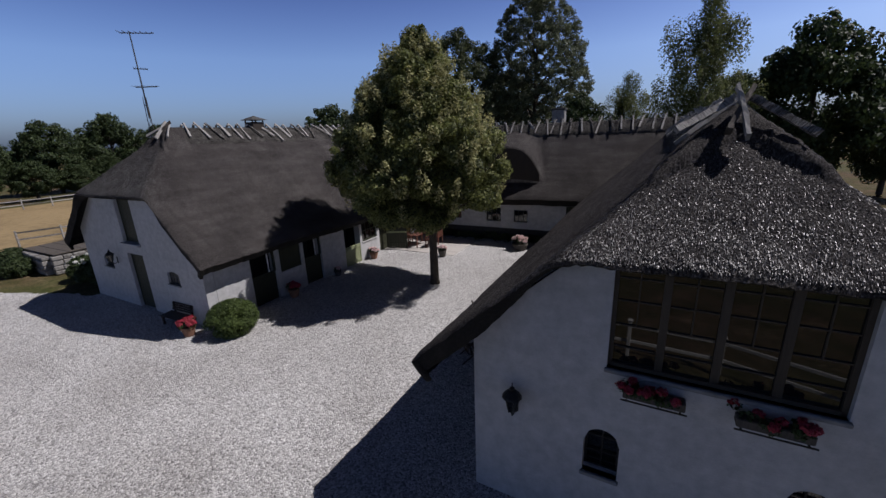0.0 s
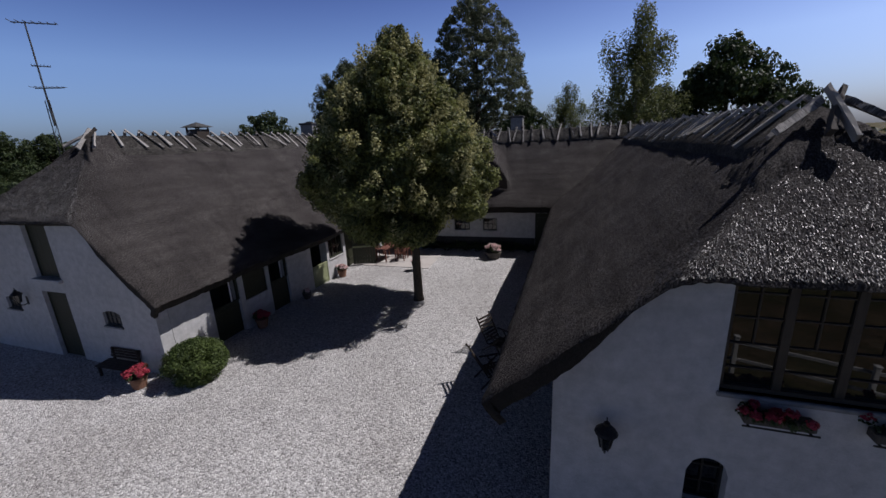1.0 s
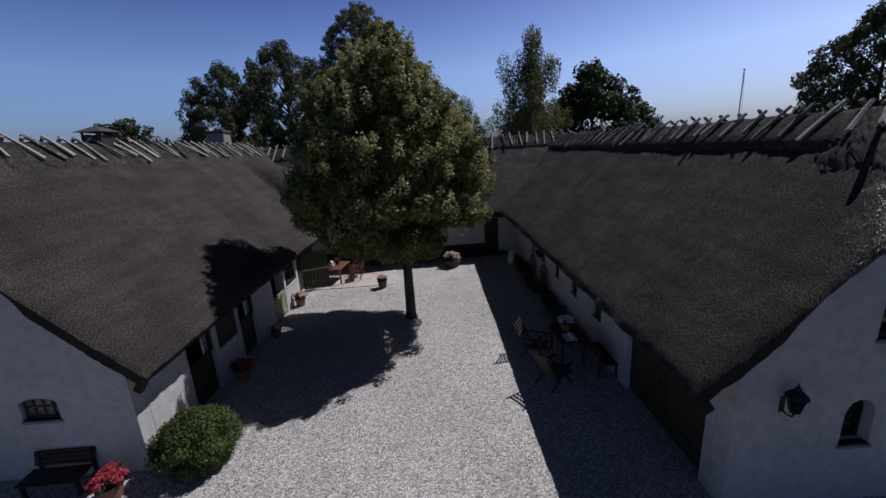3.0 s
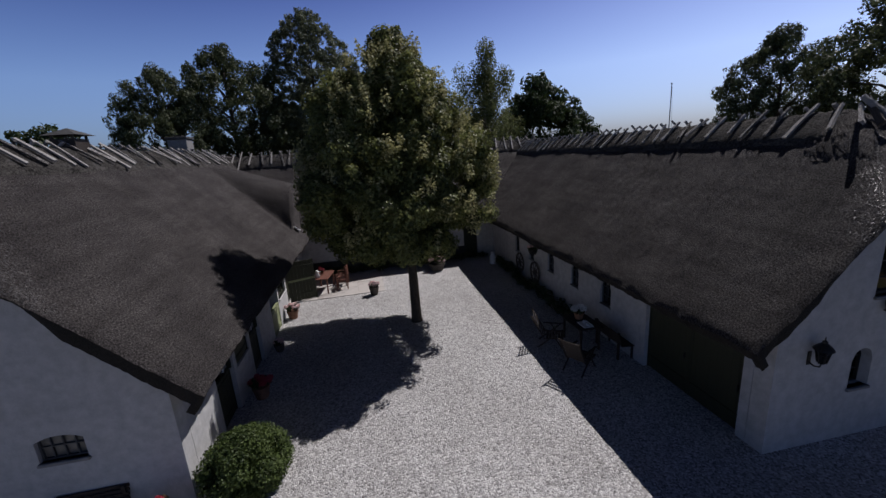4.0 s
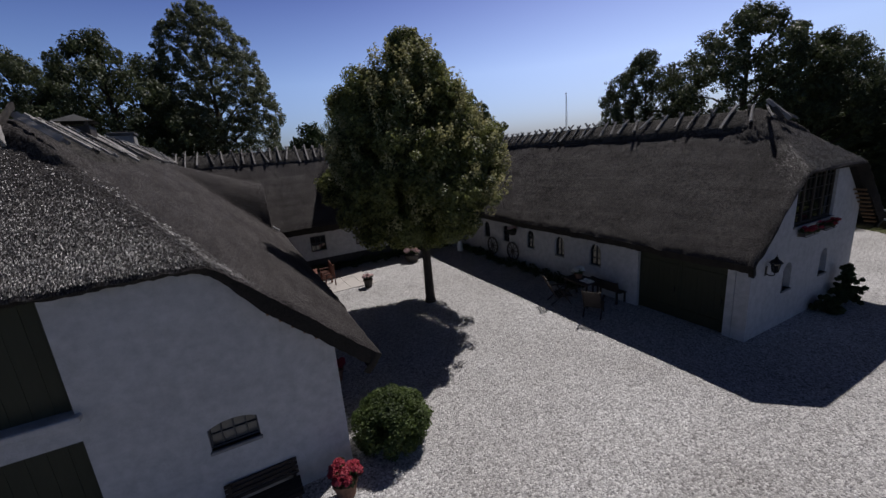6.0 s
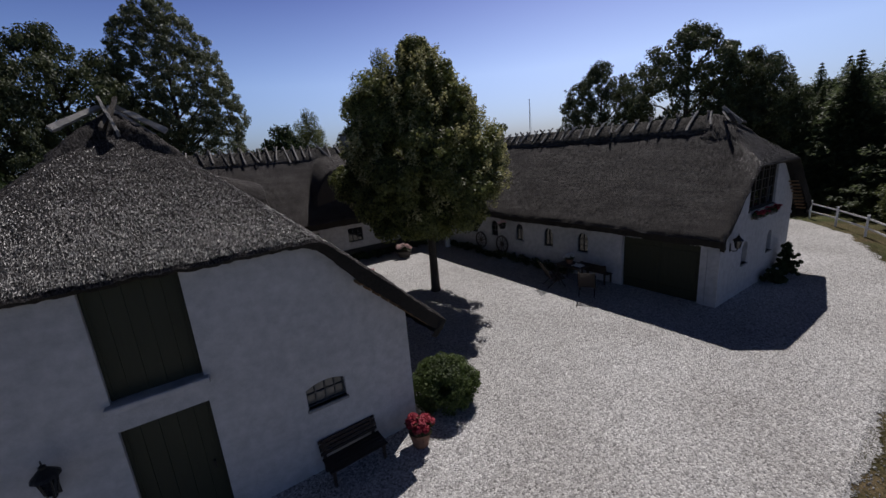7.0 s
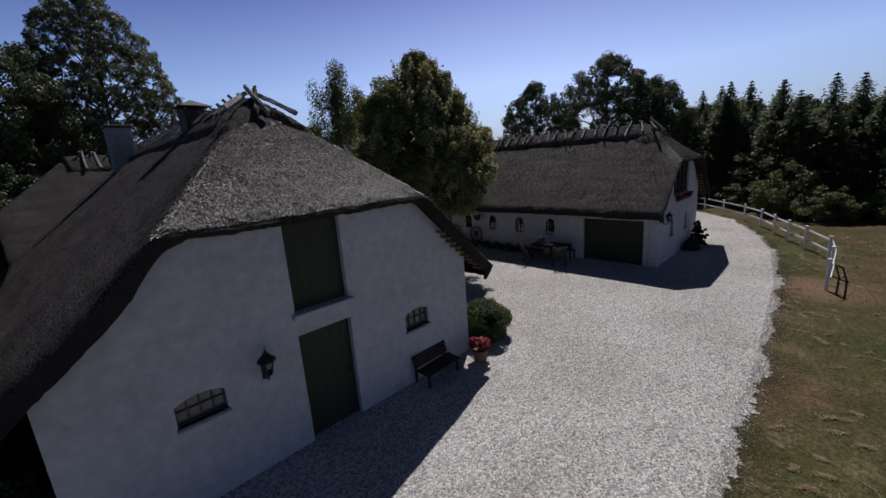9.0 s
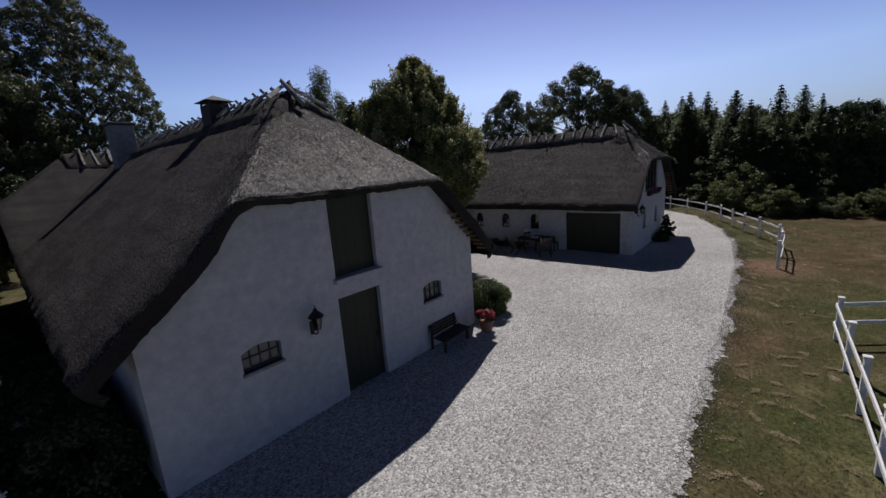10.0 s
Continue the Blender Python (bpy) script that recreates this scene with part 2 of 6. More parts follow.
FLASHING = surface("zinc_flashing", (0.38, 0.38, 0.38), (0.62, 0.62, 0.62), grain=8, blot=2, rough=0.5, bump=0.2)
CHIMNEY = surface("grey_plaster", (0.14, 0.138, 0.134), (0.29, 0.284, 0.275), grain=6, blot=1.0, rough=0.9, bump=0.4)
FRAME_DARK = surface("dark_window_frame", (0.022, 0.017, 0.013), (0.05, 0.039, 0.03), grain=6, blot=1, rough=0.6, bump=0.2, stretch=(10, 10, 1))
FRAME_BROWN = surface("brown_window_frame", (0.034, 0.027, 0.02), (0.07, 0.056, 0.042), grain=6, blot=1, rough=0.6, bump=0.2, stretch=(10, 10, 1))
BATTEN = surface("brown_batten", (0.12, 0.07, 0.035), (0.28, 0.17, 0.09), grain=6, blot=2, rough=0.85, bump=0.4, stretch=(8, 1, 8))
# near-black that stands in for shade inside rooms and the flue
SHADE_BLACK = surface("shade_black", (0.008, 0.008, 0.008), (0.02, 0.02, 0.02), grain=3, blot=1, rough=1.0, bump=0)
TERRACOTTA = surface("terracotta", (0.13, 0.065, 0.042), (0.26, 0.14, 0.09), grain=12, blot=3, rough=0.85, bump=0.3)
RED_WOOD = surface("red_brown_wood", (0.09, 0.035, 0.025), (0.19, 0.08, 0.055), grain=5, blot=2, rough=0.6, bump=0.3, stretch=(8, 8, 1))
BENCH_WOOD = surface("dark_bench_wood", (0.018, 0.0135, 0.011), (0.05, 0.036, 0.029), grain=5, blot=2, rough=0.6, bump=0.3, stretch=(1, 12, 12))
BARK = surface("bark", (0.03, 0.025, 0.02), (0.11, 0.09, 0.07), grain=7, blot=1.5, rough=0.95, bump=1.0, depth=0.03, stretch=(4, 4, 1))
BIRCH_BARK = surface("birch_bark", (0.06, 0.055, 0.05), (0.55, 0.54, 0.5), grain=3, blot=1.0, rough=0.8, bump=0.4, stretch=(1, 1, 4))
GRASS = grass_material()
BLADE = leaf_material("grass_blades", (0.045, 0.056, 0.02), (0.17, 0.145, 0.075), 0.45, 0.9, 0.6)
STRAW = leaf_material("dry_straw", (0.20, 0.155, 0.085), (0.42, 0.35, 0.22), 0.3, 0.8, 2.0)
PEBBLE = leaf_material("pebbles", (0.16, 0.158, 0.156), (0.60, 0.596, 0.59), 0.0, 0.8)
# reed colours raised to help give the hip its sheen
REED = leaf_material("reed_ends", (0.022, 0.021, 0.0215), (0.12, 0.115, 0.116), 0.0, 0.45, 3.0)
REED.node_tree.nodes["Principled BSDF"].inputs["Specular IOR Level"].default_value = 0.9
FIELD = surface("stubble", (0.16, 0.115, 0.055), (0.30, 0.22, 0.115), grain=2, blot=0.1, rough=0.95, bump=0.5, depth=0.05, blot_amount=0.8)
FLAG = surface("flagstone", (0.30, 0.275, 0.255), (0.46, 0.43, 0.40), grain=7, blot=1.5, rough=0.85, bump=0.4, random_amount=0.5)
STONE = surface("field_stone", (0.07, 0.065, 0.06), (0.25, 0.24, 0.225), grain=8, blot=1.2, rough=0.9, bump=0.5, random_amount=0.4)
LIME_LEAF = leaf_material("linden_leaf", (0.024, 0.036, 0.013), (0.265, 0.285, 0.095), 0.42, 0.5, 1.2)
LIT_BRACT = leaf_material("linden_lit_bract", (0.13, 0.135, 0.05), (0.55, 0.52, 0.25), 0.4, 0.6, 1.0)
DARK_LEAF = leaf_material("dark_leaf", (0.02, 0.034, 0.012), (0.06, 0.085, 0.03), 0.28)
POPLAR_LEAF = leaf_material("poplar_leaf", (0.045, 0.06, 0.034), (0.19, 0.21, 0.12), 0.4, 0.4)
ASH_LEAF = leaf_material("ash_leaf", (0.03, 0.042, 0.02), (0.11, 0.13, 0.058), 0.3, 0.5)
BIRCH_LEAF = leaf_material("birch_leaf", (0.055, 0.072, 0.024), (0.19, 0.21, 0.08), 0.4)
NEEDLE = leaf_material("spruce_needle", (0.055, 0.075, 0.036), (0.16, 0.195, 0.092), 0.5)
BUSH_LEAF = leaf_material("box_leaf", (0.026, 0.046, 0.012), (0.12, 0.165, 0.045), 0.35)
PETAL_PINK = leaf_material("pink_petal", (0.66, 0.42, 0.41), (0.84, 0.70, 0.67), 0.2)
PETAL_RED = leaf_material("red_petal", (0.24, 0.015, 0.035), (0.44, 0.06, 0.085), 0.15)
PETAL_WHITE = leaf_material("white_petal", (0.6, 0.6, 0.56), (0.8, 0.8, 0.78), 0.15)


# ---- mesh helpers ----
def mesh_from(name, verts, faces, material, smooth=False):
    me = bpy.data.meshes.new(name)
    me.from_pydata([tuple(v) for v in verts], [], faces)
    me.materials.append(material)
    if smooth:
        me.polygons.foreach_set("use_smooth", [True] * len(me.polygons))
    me.update()
    return me


def quads_mesh(name, verts, quads, material, smooth=False):
    """A mesh from numpy arrays of vertices and quads."""
    me = bpy.data.meshes.new(name)
    me.vertices.add(len(verts))
    me.vertices.foreach_set("co", np.ascontiguousarray(verts, dtype=np.float32).ravel())
    me.loops.add(len(quads) * 4)
    me.loops.foreach_set("vertex_index", np.ascontiguousarray(quads, dtype=np.int32).ravel())
    me.polygons.add(len(quads))
    me.polygons.foreach_set("loop_start", np.arange(len(quads), dtype=np.int32) * 4)
    me.polygons.foreach_set("use_smooth", np.full(len(quads), smooth))
    me.materials.append(material)
    me.update(calc_edges=True)
    return me


def bm_mesh(name, bm, material, smooth=False):
    me = bpy.data.meshes.new(name)
    bm.to_mesh(me)
    bm.free()
    me.materials.append(material)
    if smooth:
        me.polygons.foreach_set("use_smooth", [True] * len(me.polygons))
    return me


def part(name, data, material=None, parent=None, label="", m=None, smooth=False):
    """One mesh object under a thing or a part; data is a bmesh or a mesh."""
    if isinstance(data, bmesh.types.BMesh):
        data = bm_mesh(name, data, material, smooth)
    ob = new(name, data)
    if parent is not None:
        ob.parent = parent
    if m is not None:
        ob.matrix_basis = m
    if label:
        ob["label"] = label
    return ob


def thing(name, m, label, category, group="", kind=""):
    ob = new(name)
    ob.matrix_basis = m
    ob.empty_display_size = 0.2
    return tagged(ob, label, category, group, kind)


def box(bm, c, s, m=None, bevel=0.0):
    """A box of size s about c, into bm."""
    mm = Matrix.Translation(c) @ Matrix.Diagonal((*s, 1))
    if m is not None:
        mm = m @ mm
    g = bmesh.ops.create_cube(bm, size=1.0, matrix=mm)
    if bevel:
        edges = {e for v in g["verts"] for e in v.link_edges}
        bmesh.ops.bevel(bm, geom=list(edges), offset=bevel, segments=1, affect="EDGES")
    return bm


def boxes(*items, bevel=0.0):
    bm = bmesh.new()
    for c, s in items:
        box(bm, c, s, None, bevel)
    return bm


def lathe(profile, n=16):
    """A turned shape from (radius, z) pairs."""
    bm = bmesh.new()
    rings = []
    for r, z in profile:
        rings.append([bm.verts.new((r * math.cos(2 * math.pi * k / n), r * math.sin(2 * math.pi * k / n), z)) for k in range(n)])
    for a, b in zip(rings, rings[1:]):
        for k in range(n):
            bm.faces.new((a[k], a[(k + 1) % n], b[(k + 1) % n], b[k]))
    bm.faces.new(rings[0][::-1])
    bm.faces.new(rings[-1])
    return bm


def tube(points, radii, n=8, bm=None):
    """A tapered tube along points."""
    bm = bm or bmesh.new()
    rings = []
    for i, (p, r) in enumerate(zip(points, radii)):
        p = Vector(p)
        a = Vector(points[max(0, i - 1)])
        b = Vector(points[min(len(points) - 1, i + 1)])
        q = (b - a).to_track_quat("Z", "Y")
        rings.append([bm.verts.new(p + q @ Vector((r * math.cos(2 * math.pi * k / n), r * math.sin(2 * math.pi * k / n), 0))) for k in range(n)])
    for a, b in zip(rings, rings[1:]):
        for k in range(n):
            bm.faces.new((a[k], a[(k + 1) % n], b[(k + 1) % n], b[k]))
    bm.faces.new(rings[0][::-1])
    bm.faces.new(rings[-1])
    return bm


def lattice(ix, iy, seed):
    h = (ix * 374761393 + iy * 668265263 + seed * 974634777) & 0xFFFFFFFF
    h = ((h ^ (h >> 13)) * 1274126177) & 0xFFFFFFFF
    return ((h ^ (h >> 16)) & 0xFFFF) / 65535.0


def vnoise(x, y, seed=0):
    """Smooth value noise from 0 to 1 on arrays."""
    x, y = np.asarray(x, dtype=np.float64), np.asarray(y, dtype=np.float64)
    ix, iy = np.floor(x).astype(np.int64), np.floor(y).astype(np.int64)
    fx, fy = x - ix, y - iy
    fx, fy = fx * fx * (3 - 2 * fx), fy * fy * (3 - 2 * fy)
    a, b = lattice(ix, iy, seed), lattice(ix + 1, iy, seed)
    c, d = lattice(ix, iy + 1, seed), lattice(ix + 1, iy + 1, seed)
    return (a * (1 - fx) + b * fx) * (1 - fy) + (c * (1 - fx) + d * fx) * fy


def smin(a, b, k):
    h = np.clip(0.5 + 0.5 * (b - a) / k, 0, 1)
    return b * (1 - h) + a * h - k * h * (1 - h)


def smax(a, b, k):
    return -smin(-a, -b, k)


# ---- ground ----
def ground_sheet():
    """Grass out to the horizon, with the ground falling gently away in the distance."""
    rings = [0, 12, 20, 30, 45, 70, 110, 180, 300, 600, 1200, 3500]
    n = 48
    verts, faces = [(-8, 5, -0.015)], []
    for r in rings[1:]:
        for k in range(n):
            a = 2 * math.pi * k / n
            verts.append((-8 + r * math.cos(a), 5 + r * math.sin(a), -0.015))
    for k in range(n):
        faces.append((0, 1 + k, 1 + (k + 1) % n))
    for i in range(len(rings) - 2):
        for k in range(n):
            a, b = 1 + i * n, 1 + (i + 1) * n
            faces.append((a + k, b + k, b + (k + 1) % n, a + (k + 1) % n))
    ob = new("ground", mesh_from("ground", verts, faces, GRASS))
    return tagged(ob, "dry summer grass of the meadow round the farm", "grass", kind="structure")


def outline_sheet(name, points, z, material, step=0.035, rough=0.22, seed=3):
    """A flat sheet with an uneven border along the given corners."""
    bm = bmesh.new()
    vs = []
    n = len(points)
    for i in range(n):
        a, b = Vector((*points[i], 0)), Vector((*points[(i + 1) % n], 0))
        k = max(1, int((b - a).length / step))
        for j in range(k):
            p = a.lerp(b, j / k)
            w = (noise.noise((p.x * 0.8, p.y * 0.8, seed)) + 0.55 * noise.noise((p.x * 3.1, p.y * 3.1, seed)) + 0.5 * noise.noise((p.x * 9, p.y * 9, seed + 3)) + 0.35 * noise.noise((p.x * 19, p.y * 19, seed + 5))) * rough
            nrm = Vector((b.y - a.y, a.x - b.x, 0)).normalized()
            p = p + nrm * w
            vs.append(bm.verts.new((p.x, p.y, z)))
    flat = [v.co.xy for v in vs]
    bm.free()
    co, _, tri, *_ = geometry.delaunay_2d_cdt(flat, [], [list(range(len(flat)))], 1, 1e-4)
    return mesh_from(name, [(c.x, c.y, z) for c in co], [f for f in tri], material)


ground_sheet()
YARD = [(-60, 1.5), (-40, 1.2), (-26, 1.2), (-16, 1.35), (-9, 1.1), (-2, 1.1), (3, 1.45), (6, 2.1), (9, 3.0), (11.8, 4.05), (14.6, 6.1), (16.6, 9), (18.5, 16), (19, 30), (15, 30), (13.5, 16), (10, 9), (6, 8.5), (4, 24), (-20, 24), (-20.3, 7.2), (-22.5, 6.7), (-24.5, 5.9), (-40, 4.6), (-60, 4.8)]
gravel = new("gravel_yard", outline_sheet("gravel_yard", YARD, 0.0, GRAVEL))
tagged(gravel, "pale grey gravel of the farm yard and drive", "gravel", kind="structure")


# ---- buildings ----
def wall_panel(parent, m, u0, u1, top, openings=(), thick=0.35, name="wall", material=None, breaks=(), label=""):
    """A wall in local u (along) and z, outer face at v = 0, thickness towards +v.
    top: z as a function of u. openings: (u0, u1, z0, z1, rise), with an arched head of that rise."""
    us = {u0, u1, *breaks}
    for a, b, z0, z1, rise in openings:
        k = 8 if rise else 1
        us |= {a + (b - a) * i / k for i in range(k + 1)}
    us = sorted(u for u in us if u0 - 1e-6 <= u <= u1 + 1e-6)

    def head(o, u):
        a, b, z0, z1, rise = o
        s = (2 * u - a - b) / (b - a)
        return z1 - rise * (1 - math.sqrt(max(0.0, 1 - min(1.0, abs(s)) ** 2))) if rise > 0.18 else z1 - rise * s * s
    bm = bmesh.new()

    def face(*pts):
        bm.faces.new([bm.verts.new(m @ Vector(p)) for p in pts])
    for a, b in zip(us, us[1:]):
        mid = (a + b) / 2
        spans = [(0.0, 0.0, top(a), top(b))]
        for o in openings:
            if o[0] - 1e-6 < mid < o[1] + 1e-6:
                ha, hb = head(o, a), head(o, b)
                cut = []
                for la, lb, ta, tb in spans:
                    if o[2] > la + 1e-4 and o[2] < ta:
                        cut.append((la, lb, o[2], o[2]))
                    if ha < ta - 1e-4:
                        if o[2] >= la - 1e-4:
                            cut.append((ha, hb, ta, tb))
                        else:
                            cut.append((la, lb, ta, tb))
                spans = cut
                if o[2] > 0.01:
                    face((a, 0, o[2]), (b, 0, o[2]), (b, thick, o[2]), (a, thick, o[2]))
                face((a, thick, ha), (b, thick, hb), (b, 0, hb), (a, 0, ha))
                if abs(a - o[0]) < 1e-6:
                    face((a, 0, o[2]), (a, thick, o[2]), (a, thick, ha), (a, 0, ha))
                if abs(b - o[1]) < 1e-6:
                    face((b, thick, o[2]), (b, 0, o[2]), (b, 0, hb), (b, thick, hb))
        for la, lb, ta, tb in spans:
            face((a, 0, la), (b, 0, lb), (b, 0, tb), (a, 0, ta))
            face((b, thick, lb), (a, thick, la), (a, thick, ta), (b, thick, tb))
        face((a, 0, top(a)), (b, 0, top(b)), (b, thick, top(b)), (a, thick, top(a)))
    for u in (u0, u1):
        face((u, 0, 0), (u, 0, top(u)), (u, thick, top(u)), (u, thick, 0))
    bmesh.ops.remove_doubles(bm, verts=bm.verts, dist=1e-4)
    bmesh.ops.recalc_face_normals(bm, faces=bm.faces)
    return part(name, bm, material or LIME, parent, label)


def roof_height(x, y, p):
    """The top of a thatched roof: ridge along y, half hips at the ends."""
    d = np.abs(x)
    main = p["ridge"] - np.where(x < 0, p.get("slope_left", p["slope"]), p["slope"]) * (np.sqrt(d * d + 0.006) - 0.077)
    z = main
    if p.get("hip0") is not None:
        z = smin(z, p["hip0"][1] + p["hip0"][2] * (y - p["hip0"][0]), 0.16)
    if p.get("hip1") is not None:
        z = smin(z, p["hip1"][1] + p["hip1"][2] * (p["hip1"][0] - y), 0.16)
    for side, ya, yb, face, drop, slope2, power in p.get("dormers", ()):
        # a raised piece of roof over a dormer, rounded at both ends
        t = np.clip((y - ya) / (yb - ya), -0.5, 1.5)
        arch = 1 - np.abs(2 * t - 1) ** power
        up = p["ridge"] - drop - slope2 * d - 1.9 * (1 - np.clip(arch, -1, 1))
        inside = (np.sign(x) == side) & (d < face)
        z = np.where(inside, smax(z, up, 0.18), z)
    return z


def thatched_roof(parent, p, step=0.05, seed=1):
    """Thatch as a thick solid with an uneven, combed surface."""
    e, y0, y1 = p["eave"], p["y0"], p["y1"]
    el = p.get("eave_left", e)
    nx, ny = int((e + el) / step), int((y1 - y0) / step)
    xs, ys = np.linspace(-el, e, nx + 1), np.linspace(y0, y1, ny + 1)
    X, Y = np.meshgrid(xs, ys, indexing="ij")
    Z = roof_height(X, Y, p)
    roll, reach = p.get("roll", (0.0, 1.0))
    Z = Z - roll * np.clip(1 - (Y - y0) / reach, 0, 1) ** 2 * np.clip((-X - 2.3) / 0.9, 0, 1)
    broad = (vnoise(X * 0.7, Y * 0.7, seed) - 0.5) * 0.08 + (vnoise(X * 2.1, Y * 2.1, seed + 5) - 0.5) * 0.03
    tuft = (vnoise(X * 5, Y * 9, seed + 9) - 0.5) * 0.028 + (lattice(np.arange(nx + 1)[:, None] + 0 * Y.astype(np.int64), np.arange(ny + 1)[None, :] + 0 * Y.astype(np.int64), seed) - 0.5) * 0.026
    edge = np.minimum(np.minimum(X + el, e - X), np.minimum(Y - y0, y1 - Y))
    round_off = -0.06 * np.clip(1 - edge / 0.12, 0, 1) ** 2
    top = Z + broad + tuft + round_off
    jit = (vnoise(X * 6, Y * 6, seed + 20) - 0.5) * 0.05 * (edge < 0.01)
    Xj = X + np.where((X > e - 0.01) | (X < -el + 0.01), jit, 0)
    Yj = Y + np.where((Y < y0 + 0.01) | (Y > y1 - 0.01), jit, 0)
    p["top"] = (top, -el, y0, (e + el) / nx, (y1 - y0) / ny)
    verts = np.stack([Xj, Yj, top], -1).reshape(-1, 3)
    idx = np.arange((nx + 1) * (ny + 1)).reshape(nx + 1, ny + 1)
    quads = np.stack([idx[:-1, :-1], idx[1:, :-1], idx[1:, 1:], idx[:-1, 1:]], -1).reshape(-1, 4)
    me = quads_mesh("thatch", verts, quads, THATCH, True)
    gx, gy = np.gradient(Z, xs, ys)
    hip = np.abs(gy) > np.abs(gx)
    uv = np.stack([np.where(hip, X, Y + 40), np.where(hip, Y, np.abs(X) + 20)], -1).reshape(-1, 2)
    layer = me.uv_layers.new(name="combed")
    layer.data.foreach_set("uv", np.ascontiguousarray(uv[quads.ravel()], dtype=np.float32).ravel())
    roof = part("roof", me, None, parent, "weathered grey reed thatch, darkened and uneven")
    # cut edge and underside, with the shade under the eaves put into their colour
    loop = np.concatenate([idx[:, 0], idx[-1, 1:], idx[-2::-1, -1], idx[0, -2:0:-1]])
    a = verts[loop]
    depth = p.get("thick", 0.34)
    on_y = (a[:, 1] < y0 + 0.12) * 1.0 - (a[:, 1] > y1 - 0.12) * 1.0
    under_hip = np.clip((2.9 - np.abs(a[:, 0])) / 0.8, 0, 1)
    low = a.copy()
    low[:, 2] -= np.where(np.abs(on_y) > 0.5, depth * 1.35 * (1 - under_hip) + 0.11 * under_hip, depth)
    mid = a.copy()
    mid[:, 2] = (a[:, 2] + low[:, 2]) / 2
    on_x = (a[:, 0] > e - 0.12) * -1.0 + (a[:, 0] < -el + 0.12) * 1.0
    back = np.stack([on_x * 0.24, on_y * (0.07 + 0.25 * under_hip), 0 * on_x], -1)
    low = low + back
    mid = mid + back * 0.42
    n = len(loop)
    k = np.arange(n)
    k2 = (k + 1) % n
    v2 = np.concatenate([a, mid, low])
    q2 = np.concatenate([np.stack([k + n, k2 + n, k2, k], -1), np.stack([k + 2 * n, k2 + 2 * n, k2 + n, k + n], -1)])
    part("cut_edge", quads_mesh("cut_edge", v2, q2, THATCH_SHADE, True), None, roof, "cut edge of the reed thatch, coloured dark for its shade")
    cx, cy = np.linspace(-el + 0.2, e - 0.2, 60), np.linspace(y0 + 0.25, y1 - 0.25, 90)
    X, Y = np.meshgrid(cx, cy, indexing="ij")
    q = dict(p)
    q["dormers"] = ()
    Z = roof_height(X, Y, q) - depth + 0.02
    idx = np.arange(60 * 90).reshape(60, 90)
    quads = np.stack([idx[:-1, :-1], idx[:-1, 1:], idx[1:, 1:], idx[1:, :-1]], -1).reshape(-1, 4)
    part("underside", quads_mesh("underside", np.stack([X, Y, Z], -1).reshape(-1, 3), quads, THATCH_SHADE, True), None, roof, "underside of the thatch, coloured dark for its shade")
    return roof


